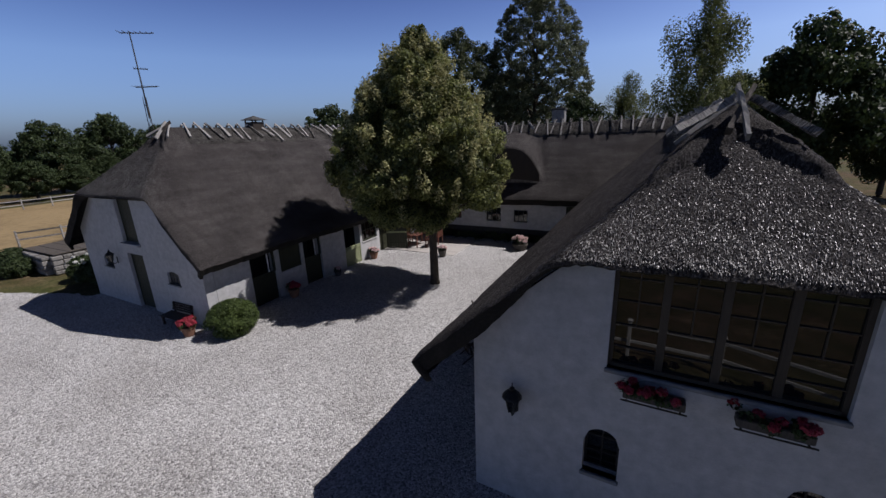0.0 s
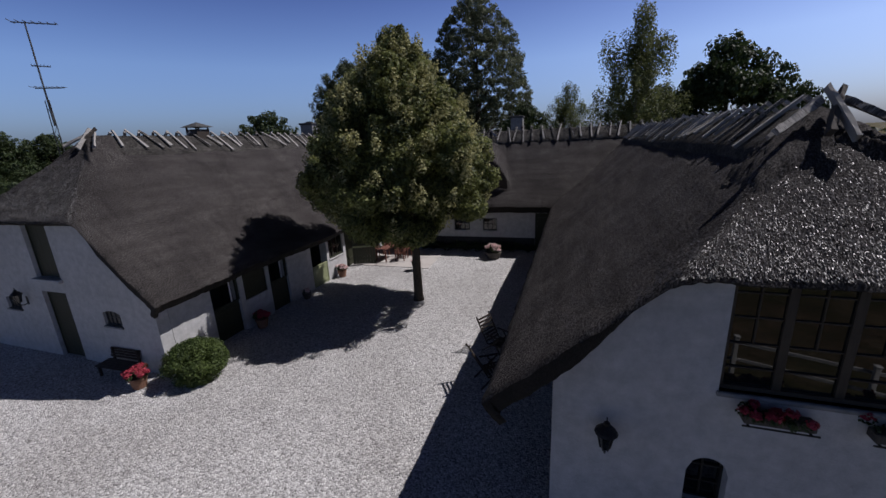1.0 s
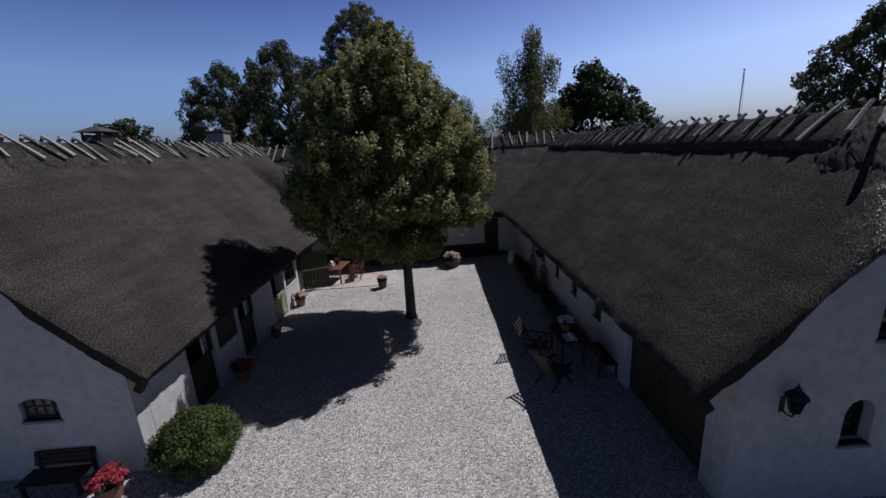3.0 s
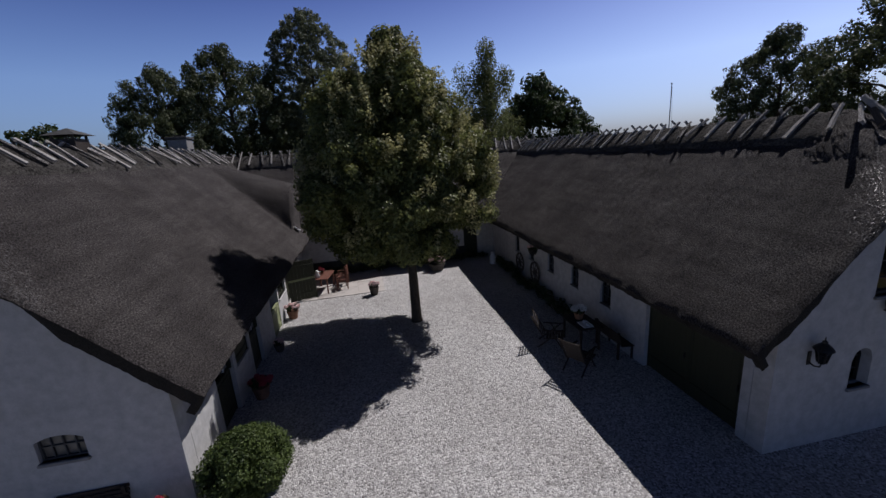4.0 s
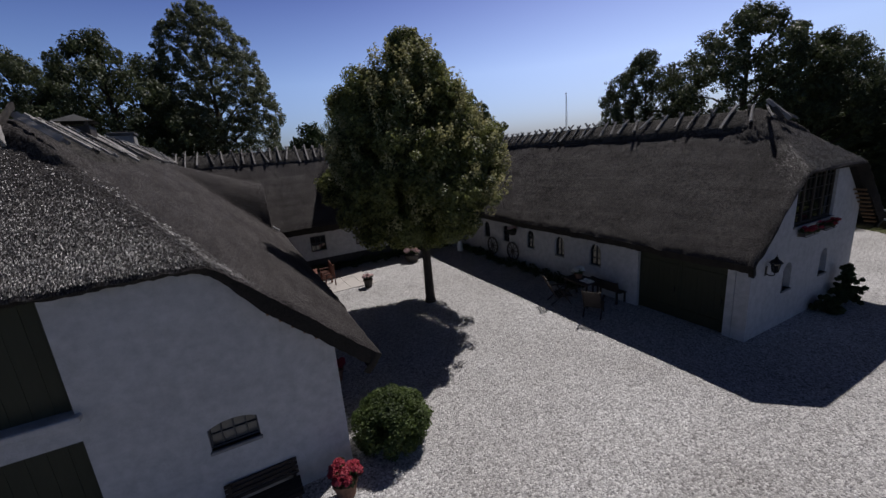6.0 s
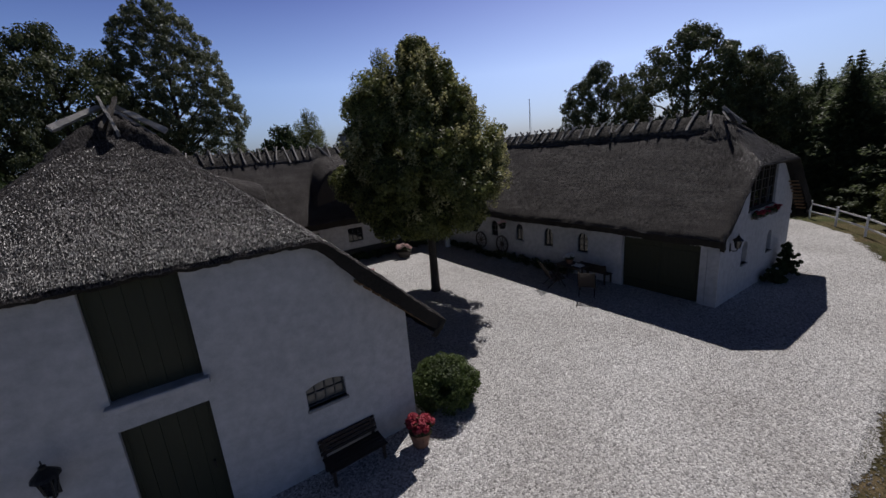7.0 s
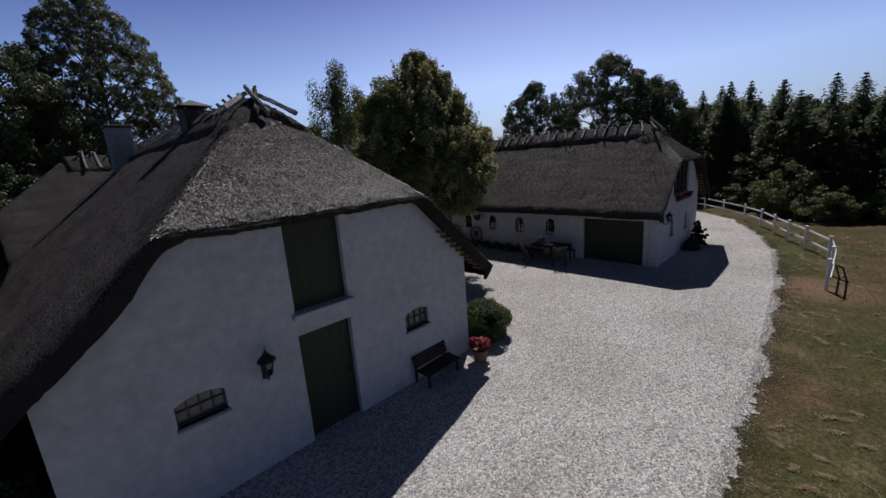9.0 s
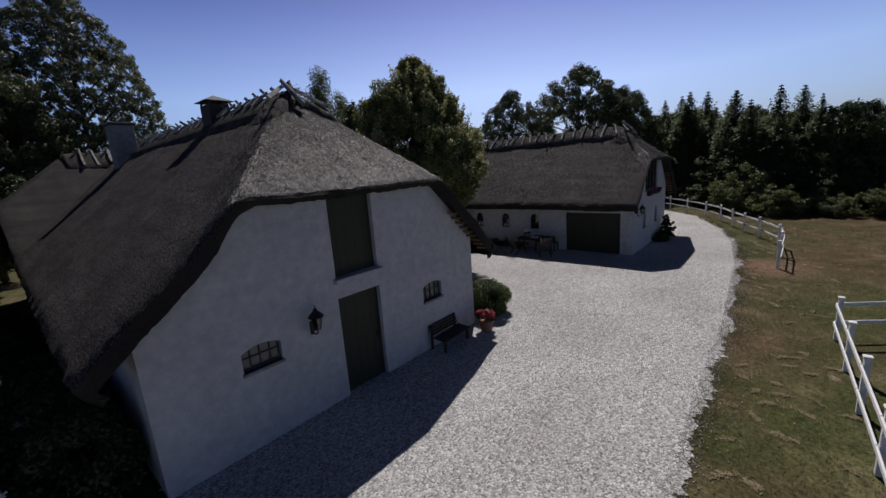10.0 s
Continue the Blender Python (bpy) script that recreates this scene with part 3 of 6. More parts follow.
def loose_reeds(roof, p, areas, seed):
    """Reed ends that stand a little out of the thatch; areas: (x0, x1, y0, y1, count)."""
    rng = np.random.default_rng(seed)
    x, y = [], []
    for x0, x1, ya, yb, n in areas:
        x.append(rng.uniform(x0, x1, n))
        y.append(ya + np.minimum(rng.exponential(0.34 * (yb - ya), n), 3.6))
    x, y = np.concatenate(x), np.concatenate(y)
    top, xo, yo, dx, dy = p["top"]
    fx, fy = np.clip((x - xo) / dx, 0, top.shape[0] - 1.001), np.clip((y - yo) / dy, 0, top.shape[1] - 1.001)
    ix, iy = fx.astype(int), fy.astype(int)
    fx, fy = fx - ix, fy - iy
    z = (top[ix, iy] * (1 - fx) + top[ix + 1, iy] * fx) * (1 - fy) + (top[ix, iy + 1] * (1 - fx) + top[ix + 1, iy + 1] * fx) * fy
    gx = (roof_height(x + 0.03, y, p) - roof_height(x - 0.03, y, p)) / 0.06
    gy = (roof_height(x, y + 0.03, p) - roof_height(x, y - 0.03, p)) / 0.06
    # densest to the left to imitate the hip's sheen, thinning over arris and hip
    into = roof_height(x, y, {**p, "hip0": None}) - (p["hip0"][1] + p["hip0"][2] * (y - p["hip0"][0]))
    keep = rng.random(len(x)) < np.clip(0.62 + into / 1.1, 0.0, 1.0) * np.where(x < 0, 1.0, np.clip(1.0 - x / 5.5, 0.4, 1.0))
    x, y, z, gx, gy = x[keep], y[keep], z[keep], gx[keep], gy[keep]
    nrm = np.stack([-gx, -gy, 1 + 0 * gx], -1)
    nrm /= np.linalg.norm(nrm, axis=1, keepdims=True)
    down = np.stack([-gx, -gy, -(gx * gx + gy * gy)], -1)
    down /= np.linalg.norm(down, axis=1, keepdims=True) + 1e-9
    n = len(x)
    down = down + nrm * rng.uniform(0.06, 0.26, n)[:, None] + rng.normal(size=(n, 3)) * 0.11
    down /= np.linalg.norm(down, axis=1, keepdims=True)
    side = np.cross(down, nrm)
    side /= np.linalg.norm(side, axis=1, keepdims=True)
    roll = rng.uniform(-0.9, 0.9, n)[:, None]  # each reed shows another side of its round stem
    side = side * np.cos(roll) + nrm * np.sin(roll)
    base = np.stack([x, y, z], -1) + nrm * rng.uniform(-0.006, 0.006, n)[:, None]
    ln = rng.uniform(0.014, 0.036, n)[:, None]
    w = rng.uniform(0.0015, 0.0035, n)[:, None]
    v = np.stack([base - side * w, base + side * w, base + down * ln + side * w * 0.8, base + down * ln - side * w * 0.8], 1).reshape(-1, 3)
    ob = part("loose_reeds", quads_mesh("loose_reeds", v, np.arange(4 * n).reshape(-1, 4), REED), None, roof)
    return tagged(ob, "reed ends standing out of the thatch, brightened for the hip's sheen", kind="stuff")


def ridge_cap(parent, p, ya, yb, seed):
    """The straw saddle along the ridge."""
    n = int((yb - ya) / 0.12)
    ws = [-0.70, -0.66, -0.36, -0.12, 0.0, 0.12, 0.36, 0.66, 0.70]
    verts = []
    for j in range(n + 1):
        y = ya + (yb - ya) * j / n
        for i, w in enumerate(ws):
            r = random.Random(seed * 1000 + j * 9 + i).uniform(-0.02, 0.02)
            d = abs(w)
            z = float(roof_height(np.array(w), np.array(y), {**p, "hip0": None, "hip1": None, "dormers": ()}))
            z += 0.12 - 0.03 * (d > 0.3) - 0.18 * (d > 0.68) + r
            verts.append((w + r, y, z))
    m = len(ws)
    faces = [(j * m + i, (j + 1) * m + i, (j + 1) * m + i + 1, j * m + i + 1) for j in range(n) for i in range(m - 1)]
    faces.append(tuple(range(m)))
    faces.append(tuple(n * m + i for i in range(m))[::-1])
    return part("ridge_cap", mesh_from("ridge_cap", verts, faces, RIDGE, True), None, parent, "straw ridge cap, bleached and frayed")


def board_mesh(length, width, thick, over):
    """A split oak board, tapered and slightly bent, whose top end sticks out by over."""
    bm = bmesh.new()
    rings = []
    for i, t in enumerate((0, 0.3, 0.65, 1.0)):
        w = width * (0.75 + 0.35 * t) / 2
        y = 0.02 * math.sin(3 * t)
        z = over - (length) * t
        rings.append([bm.verts.new((a * thick / 2, b * w + y, z)) for a, b in ((-1, -1), (1, -1), (1, 1), (-1, 1))])
    for a, b in zip(rings, rings[1:]):
        for k in range(4):
            bm.faces.new((a[k], a[(k + 1) % 4], b[(k + 1) % 4], b[k]))
    bm.faces.new(rings[0][::-1])
    bm.faces.new(rings[-1])
    bmesh.ops.recalc_face_normals(bm, faces=bm.faces)
    return bm_mesh("ridge_board", bm, TIMBER)


BOARDS = [board_mesh(0.95, 0.095, 0.055, 0.13), board_mesh(1.06, 0.08, 0.05, 0.17), board_mesh(0.88, 0.105, 0.055, 0.11)]


def ridge_boards(parent, p, ya, yb, gap, seed, far=1.0):
    """Pairs of oak boards that cross over the ridge and hold the straw down."""
    rnd = random.Random(seed)
    lean = math.degrees(math.atan(1 / p["slope"]))
    y = ya
    while y < yb:
        for side in (-1, 1):
            z = p["ridge"] + 0.19 + rnd.uniform(-0.03, 0.03)
            m = Matrix.Translation((side * 0.02, y + side * 0.05, z)) @ Euler((radians(rnd.gauss(0, 14)), 0, 0)).to_matrix().to_4x4() @ Euler((0, radians(-side * (lean + rnd.uniform(-2, 3))), 0)).to_matrix().to_4x4()
            part("ridge_board", rnd.choice(BOARDS), None, parent, m=m @ Matrix.Diagonal((1, rnd.uniform(0.65, 1.05), rnd.uniform(0.92, 1.28) * (far if side < 0 else 1.0), 1)))
        y += gap * rnd.uniform(0.8, 1.2)


def window(parent, m, w, h, cols, rows, rise=0.0, bar=0.035, frame_material=None, sill=True, inset=0.1, name="window", sill_material=None, fw=0.055, pane=None):
    """A window in u, z with its lower left at the origin of m; the outer wall face is v = 0."""
    bm = bmesh.new()
    fm = frame_material or IRON

    def head(u):
        s = (2 * u - w) / w
        return h - (rise * (1 - math.sqrt(max(0, 1 - s * s))) if rise > 0.18 else rise * s * s)
    for c, s in (((w / 2, inset, fw / 2), (w, 0.06, fw)), ((fw / 2, inset, head(0.03) / 2), (fw, 0.06, head(0.03))), ((w - fw / 2, inset, head(w - 0.03) / 2), (fw, 0.06, head(w - 0.03)))):
        box(bm, c, s)
    k = 8 if rise else 1
    for i in range(k):
        a, b = w * i / k, w * (i + 1) / k
        za, zb = head(a), head(b)
        vs = [(a, inset - 0.03, za - fw), (b, inset - 0.03, zb - fw), (b, inset - 0.03, zb), (a, inset - 0.03, za)]
        f1 = [bm.verts.new(v) for v in vs]
        f2 = [bm.verts.new((v[0], v[1] + 0.06, v[2])) for v in vs]
        bm.faces.new(f1)
        bm.faces.new((f1[1], f1[0], f2[0], f2[1]))
    for i in range(1, cols):
        u = w * i / cols
        box(bm, (u, inset, head(u) / 2), (bar, 0.045, head(u) - 0.02))
    for j in range(1, rows):
        box(bm, (w / 2, inset, h * j / rows), (w, 0.04, bar))
    bmesh.ops.transform(bm, matrix=m, verts=bm.verts)
    win = part(name, bm, fm, parent)
    bm = bmesh.new()
    vs = [bm.verts.new(m @ Vector(v)) for v in [(0, inset + 0.012, 0), (w, inset + 0.012, 0)] + [(w * (1 - i / 8), inset + 0.012, head(w * (1 - i / 8))) for i in range(9)]]
    bm.faces.new(vs)
    part("pane", bm, pane or GLASS, win, "dusty window glass" if pane else "dark reflecting window glass")
    if sill:
        bm = bmesh.new()
        box(bm, (w / 2, 0.03, -0.03), (w + 0.05, 0.16, 0.06), None, 0.012)
        bmesh.ops.transform(bm, matrix=m, verts=bm.verts)
        part("sill", bm, sill_material or LIME, win, "lime-washed sloping sill")
    return win


def plank_door(parent, m, w, h, material=None, name="door", planks=6, inset=0.12, handle=True, ledges=True):
    """A boarded door with grooves between the boards; lower left at the origin of m."""
    pw = w / planks

    def piece(nm, c, sz, mat, under, bevel=0.006):
        bm = bmesh.new()
        box(bm, c, sz, None, bevel)
        bmesh.ops.transform(bm, matrix=m, verts=bm.verts)
        return part(nm, bm, mat, under)
    mat = material or GREEN
    d = piece(name, (w / 2, inset + 0.06, h / 2), (w, 0.02, h), mat, parent, 0)
    for i in range(planks):
        piece("plank", (pw * (i + 0.5), inset + 0.03, h / 2), (pw - 0.003, 0.05, h - 0.01), mat, d, 0.002)
    if ledges:
        for z in (0.16 * h, 0.86 * h):
            piece("ledge", (w / 2, inset - 0.006, z), (w - 0.14, 0.03, 0.1), mat, d)
    for u in (0.03, w - 0.03):
        piece("frame_post", (u, inset + 0.0, h / 2), (0.05, 0.03, h), mat, d)
    piece("frame_head", (w / 2, inset + 0.0, h - 0.025), (w - 0.1, 0.03, 0.05), mat, d)
    if handle:
        bm = boxes(((w - 0.13, inset - 0.035, h * 0.48), (0.03, 0.05, 0.14)), bevel=0.008)
        bmesh.ops.transform(bm, matrix=m, verts=bm.verts)
        part("handle", bm, IRON, d, "black iron handle")
    return d


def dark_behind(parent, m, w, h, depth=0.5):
    """The room behind an open hatch, its lack of light painted near-black."""
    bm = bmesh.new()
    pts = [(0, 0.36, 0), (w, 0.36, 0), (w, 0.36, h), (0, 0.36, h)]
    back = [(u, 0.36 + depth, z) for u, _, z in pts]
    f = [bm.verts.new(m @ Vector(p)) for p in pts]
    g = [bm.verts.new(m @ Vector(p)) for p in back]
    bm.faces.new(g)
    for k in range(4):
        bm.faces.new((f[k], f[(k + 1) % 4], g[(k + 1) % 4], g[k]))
    return part("stall_interior", bm, SHADE_BLACK, parent, "inside of the stall, coloured black for its shade")


def at(u, z, m=Matrix.Identity(4)):
    return m @ Matrix.Translation((u, 0, z))


def rafter_ends(parent, p, y, xa, xb, n):
    """Short battens under the overhang of a gable."""
    for i in range(n):
        x = xa + (xb - xa) * i / (n - 1)
        z = p["ridge"] - p["slope"] * abs(x) - 0.36
        part("batten", boxes(((x, y + 0.06, z + 0.02), (0.09, 0.3, 0.05)), bevel=0.006), BATTEN, parent)


def lay_board(parent, start, end, width, thick, material, label="", roll=0.0, seed=0):
    """A split, weathered board from start to end, a little bent and uneven."""
    a, b = Vector(start), Vector(end)
    d = b - a
    rng = random.Random(seed)
    q = d.to_track_quat("-Z", "Y").to_matrix().to_4x4() @ Euler((0, 0, radians(roll))).to_matrix().to_4x4()
    bm = bmesh.new()
    rings = []
    n = 9
    for i in range(n + 1):
        t = i / n
        bend = 0.018 * math.sin(3.1 * t + seed)
        k = 0.86 + 0.2 * t + rng.uniform(-0.06, 0.06)
        rings.append([bm.verts.new((sx * width * k / 2 + bend + rng.uniform(-0.006, 0.006), sy * thick * k / 2 + rng.uniform(-0.008, 0.008), -d.length * t + (rng.uniform(-0.02, 0.02) if i in (0, n) else 0))) for sx, sy in ((-1, -1), (1, -1), (1, 1), (-1, 1))])
    for r0, r1 in zip(rings, rings[1:]):
        for k in range(4):
            bm.faces.new((r0[k], r0[(k + 1) % 4], r1[(k + 1) % 4], r1[k]))
    bm.faces.new(rings[0][::-1])
    bm.faces.new(rings[-1])
    bmesh.ops.recalc_face_normals(bm, faces=bm.faces)
    return part("end_board", bm, material, parent, label, Matrix.Translation(a) @ q)


def apex_boards(parent, p, seed):
    """The end of the ridge: a thick wad of straw, held by two raked boards and a crossed pair."""
    y, z = p["apex"], p["ridge"]
    rng = np.random.default_rng(seed)
    # a raised layer of straw over the meeting of ridge and hip
    xs, rows = np.linspace(-1.0, 1.0, 40), np.linspace(-0.36, 1.0, 28)
    v = []
    for dy in rows:
        for x in xs:
            d = abs(x)
            yy = y - 0.62 * d + dy
            fade = max(0.0, min(1.0, (dy + 0.36) / 0.14)) * max(0.0, min(1.0, (1.0 - dy) / 0.5))
            h = 0.15 * max(0.0, 1 - (d / 0.97) ** 6) * fade ** 0.7 - 0.03
            r = rng.uniform(-0.02, 0.02, 3)
            v.append((x + r[0], yy + r[1], float(roof_height(np.array(x), np.array(yy), p)) + h + r[2]))
    m = len(xs)
    faces = [(j * m + i, j * m + i + 1, (j + 1) * m + i + 1, (j + 1) * m + i) for j in range(len(rows) - 1) for i in range(m - 1)]
    me = mesh_from("ridge_end", v, faces, THATCH, True)
    uv = np.array(v)[[i for f in faces for i in f]][:, :2].astype(np.float32) + 7.0
    me.uv_layers.new(name="combed").data.foreach_set("uv", np.ascontiguousarray(uv).ravel())
    part("ridge_end", me, None, parent, "thick dark layer of thatch closing the ridge")
    for side in (-1, 1):
        lay_board(parent, (side * 0.10, y + 0.0, z + 0.19), (side * 0.70, y - 0.47, z - 0.16 - (0.09 if side > 0 else 0)), 0.05, 0.09, TIMBER, "bleached oak end board", roll=side * 38, seed=seed + side)
    lay_board(parent, (-0.08, y + 0.02, z + 0.34), (0.05, y - 0.56, z - 0.27), 0.045, 0.115, TIMBER, "bleached oak board standing on the hip", roll=-14, seed=seed + 3)
    lay_board(parent, (0.10, y + 0.06, z + 0.33), (-0.13, y - 0.42, z - 0.20), 0.06, 0.12, OLD_TIMBER, "dark oak board crossed below it", roll=25, seed=seed + 5)


def dormer_void(parent, p, side, x, inner, ya, yb):
    """A dark panel that stands in for the shaded void under a dormer's arch."""
    n = 26
    fy = np.linspace(ya, yb, n)
    fz = roof_height(np.full(n, side * inner), fy, p)
    base = p["ridge"] - p["slope"] * x - 0.22
    bm = bmesh.new()
    rim = list(zip(fy, fz - 0.09)) + list(zip(fy[::-1], np.full(n, base)))
    rings = [[bm.verts.new((side * xx, y, z)) for y, z in rim] for xx in (x, x + 0.03)]
    bm.faces.new(rings[1])
    bm.faces.new(rings[0][::-1])
    for k in range(2 * n):
        bm.faces.new((rings[0][k], rings[0][(k + 1) % (2 * n)], rings[1][(k + 1) % (2 * n)], rings[1][k]))
    bmesh.ops.recalc_face_normals(bm, faces=bm.faces)
    return part("dormer_void", bm, FRAME_DARK, parent, "dark panel for the shaded void under the raised thatch")


S_GABLE = Matrix.Identity(4)


def gable_top(p, y):
    def top(u):
        q = {**p, "dormers": ()}
        return float(roof_height(np.array(u), np.array(y), q)) - p.get("thick", 0.34) + 0.05
    return top


# ---- west barn ----
WEST_M = pose(-16.24, 7.36, 0, 0, 0, -1.7)
west = thing("thatched_barn", WEST_M, "whitewashed barn with grey thatch and dark green doors", "barn", "wings of the farm")
WP = dict(ridge=6.58, slope=0.918, slope_left=0.85, eave=4.64, eave_left=4.82, y0=-0.42, y1=19.0, hip0=(-0.42, 4.46, 0.865), hip1=None, apex=2.1, thick=0.26, roll=(0.12, 0.6), dormers=((1, 12.0, 16.0, 4.08, 0.3, 0.35, 4.0),))
wr = thatched_roof(west, WP, 0.055, 11)
loose_reeds(wr, WP, [(-4.7, 4.5, -0.38, 2.4, 240000)], 11)
ridge_cap(wr, WP, 2.05, 16.6, 3)
ridge_boards(wr, WP, 2.65, 16.4, 0.5, 21, 0.5)
apex_boards(wr, WP, 5)
rafter_ends(wr, WP, -0.2, 3.0, 4.3, 9)
W_OPEN = [(-0.70, 0.41, 2.63, 4.3, 0), (-0.71, 0.40, 0.0, 2.2, 0), (1.80, 2.52, 1.33, 1.80, 0.09), (-2.73, -2.02, 1.46, 1.9, 0.09)]
wall_panel(west, S_GABLE, -4.1, 3.93, gable_top(WP, 0.1), W_OPEN, breaks=[i * 0.25 - 4 for i in range(32)])
plank_door(west, at(-0.70, 2.63), 1.11, 1.66, name="hatch", handle=False, planks=5, ledges=False)
bm = boxes(((-0.145, 0.0, 2.58), (1.25, 0.25, 0.1)), bevel=0.015)
part("sill", bm, LIME, west)
plank_door(west, at(-0.71, 0.0), 1.11, 2.18, planks=5, ledges=False)
window(west, at(1.80, 1.33), 0.72, 0.47, 4, 2, 0.09, sill_material=CHIMNEY, fw=0.03, bar=0.022, inset=0.1, frame_material=RUST, pane=DUSTY)
window(west, at(-2.73, 1.46), 0.71, 0.44, 4, 2, 0.09, sill_material=CHIMNEY, fw=0.03, bar=0.022, inset=0.1, frame_material=RUST, pane=DUSTY)
# yard side: u runs north, outer face towards +x
WY = Matrix.Translation((3.93, 0, 0)) @ Euler((0, 0, radians(90))).to_matrix().to_4x4()
W_YARD = [(1.72, 2.82, 0.0, 2.02, 0), (3.02, 4.08, 1.0, 2.0, 0), (4.24, 5.25, 0.0, 2.02, 0), (6.75, 7.88, 0.0, 2.0, 0), (8.05, 9.25, 0.98, 2.0, 0), (9.45, 12.6, 0.0, 2.35, 0)]
wall_panel(west, WY, 0.36, 14.0, lambda u: 2.55, W_YARD)
for u0, u1 in ((1.72, 2.82), (4.24, 5.25)):
    plank_door(west, at(u0, 0, WY), u1 - u0, 1.15, GREEN, "half_door", handle=False)
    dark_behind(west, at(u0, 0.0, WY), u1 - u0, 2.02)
    for u in (u0 + 0.03, u1 - 0.03):
        part("door_post", boxes(((0, 0.1, 1.58), (0.06, 0.1, 0.86))), GREEN, west, m=WY @ Matrix.Translation((u, 0, 0)))
    # the upper half stands open against the wall
    bm = boxes(((0, 0, 0.42), (0.05, 0.04, 0.84)), bevel=0.01)
    part("door_post", bm, WHITE_PAINT, west, m=WY @ Matrix.Translation((u1 - 0.22, 0.18, 1.12)))
plank_door(west, at(3.02, 1.0, WY), 1.06, 1.0, GREEN, "hatch", handle=False, inset=0.05)
plank_door(west, at(6.75, 0.0, WY), 1.13, 0.95, GREEN_LIGHT, "half_door", handle=False, inset=0.02)
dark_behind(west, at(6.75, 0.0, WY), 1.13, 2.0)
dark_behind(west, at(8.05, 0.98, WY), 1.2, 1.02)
window(west, at(8.05, 0.98, WY), 1.2, 1.02, 3, 2, 0, frame_material=GREEN, sill=True)
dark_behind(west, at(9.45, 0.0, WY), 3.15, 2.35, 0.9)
plank_door(west, at(9.45, 0.0, WY), 1.57, 2.3, GREEN, "gate_leaf", 8, inset=0.25)
plank_door(west, at(11.03, 0.0, WY), 1.57, 2.3, GREEN, "gate_leaf", 8, inset=0.25)
# far side and back
WF = Matrix.Translation((-4.1, 0, 0)) @ Euler((0, 0, radians(-90))).to_matrix().to_4x4()
wall_panel(west, WF, -17.0, -0.36, lambda u: 2.55)
# dormer front, a dark panel in place of the shade under the arch
dormer_void(west, WP, 1, 3.72, 3.66, 12.2, 15.8)
part("dormer_cheek", boxes(((0, 0, 0), (0.36, 0.34, 0.06)), bevel=0.015), WHITE_PAINT, west, "white painted foot of the dormer cheek", pose(4.16, 12.42, 2.93, 0, 42, 20))

# ---- east barn ----
EAST_M = Matrix.Translation((-2.0, 5.20, 0)) @ pose(0, 0, 0, 0, 0, -2.3) @ Matrix.Translation((3.2, 0, 0))
east = thing("thatched_barn", EAST_M, "whitewashed barn with grey thatch, big gable window and carriage gate", "barn", "wings of the farm")
EP = dict(ridge=6.1, slope=0.89, eave=4.1, y0=-0.42, y1=20.5, hip0=(-0.42, 4.5, 0.80), hip1=None, apex=1.45, thick=0.26)
er = thatched_roof(east, EP, 0.055, 31)
loose_reeds(er, EP, [(-4.0, 4.0, -0.38, 2.0, 65000)], 31)
ridge_cap(er, EP, 1.65, 19.5, 4)
ridge_boards(er, EP, 1.9, 19.3, 0.5, 44, 0.85)
apex_boards(er, EP, 7)
rafter_ends(er, EP, -0.2, 2.5, 3.85, 9)
E_OPEN = [(-1.2, 1.2, 2.90, 4.44, 0), (-1.42, -0.94, 1.08, 1.88, 0.24), (0.86, 1.34, 1.08, 1.88, 0.24)]
wall_panel(east, S_GABLE, -3.16, 3.2, gable_top(EP, 0.1), E_OPEN, breaks=[i * 0.25 - 3.0 for i in range(25)])
big = window(east, at(-1.2, 2.90), 2.4, 1.54, 4, 1, 0, bar=0.09, frame_material=FRAME_BROWN, sill=True, sill_material=CHIMNEY)
for i in range(4):
    u = -0.9 + 0.6 * i
    part("glazing_bar", boxes(((u, 0.1, 3.94), (0.015, 0.03, 0.86))), FRAME_BROWN, big)
    for z in (3.20, 3.52, 3.86, 4.17):
        part("glazing_bar", boxes(((u, 0.1, z), (0.49, 0.028, 0.015))), FRAME_BROWN, big)
for u in (-1.42, 0.86):
    window(east, at(u, 1.08), 0.48, 0.8, 2, 3, 0.24, bar=0.022, fw=0.035, inset=0.2, sill_material=CHIMNEY)
EY = Matrix.Translation((-3.16, 0, 0)) @ Euler((0, 0, radians(-90))).to_matrix().to_4x4()
E_YARD = [(-3.28, -0.56, 0.0, 2.0, 0)] + [(-u - 0.27, -u + 0.27, 1.05, 1.88, 0.27) for u in (5.08, 6.93, 8.78, 10.65, 12.35)]
wall_panel(east, EY, -18.0, -0.36, lambda u: 2.75, E_YARD)
plank_door(east, at(-3.28, 0, EY), 1.36, 1.98, GREEN, "gate_leaf", 8)
plank_door(east, at(-1.92, 0, EY), 1.36, 1.98, GREEN, "gate_leaf", 8)
for u in (5.08, 6.93, 8.78, 10.65, 12.35):
    window(east, at(-u - 0.27, 1.05, EY), 0.54, 0.83, 2, 3, 0.27, bar=0.02, fw=0.03, frame_material=RUST)
EB = Matrix.Translation((3.2, 0, 0)) @ Euler((0, 0, radians(90))).to_matrix().to_4x4()
wall_panel(east, EB, 0.36, 19.0, lambda u: 2.75)

# ---- north house ----
NORTH_M = Matrix.Translation((5.0, 24.5, 0)) @ pose(0, 0, 0, 0, 0, 90)
north = thing("thatched_farmhouse", NORTH_M, "whitewashed farmhouse with grey thatch, tarred base and dormer", "house", "wings of the farm")
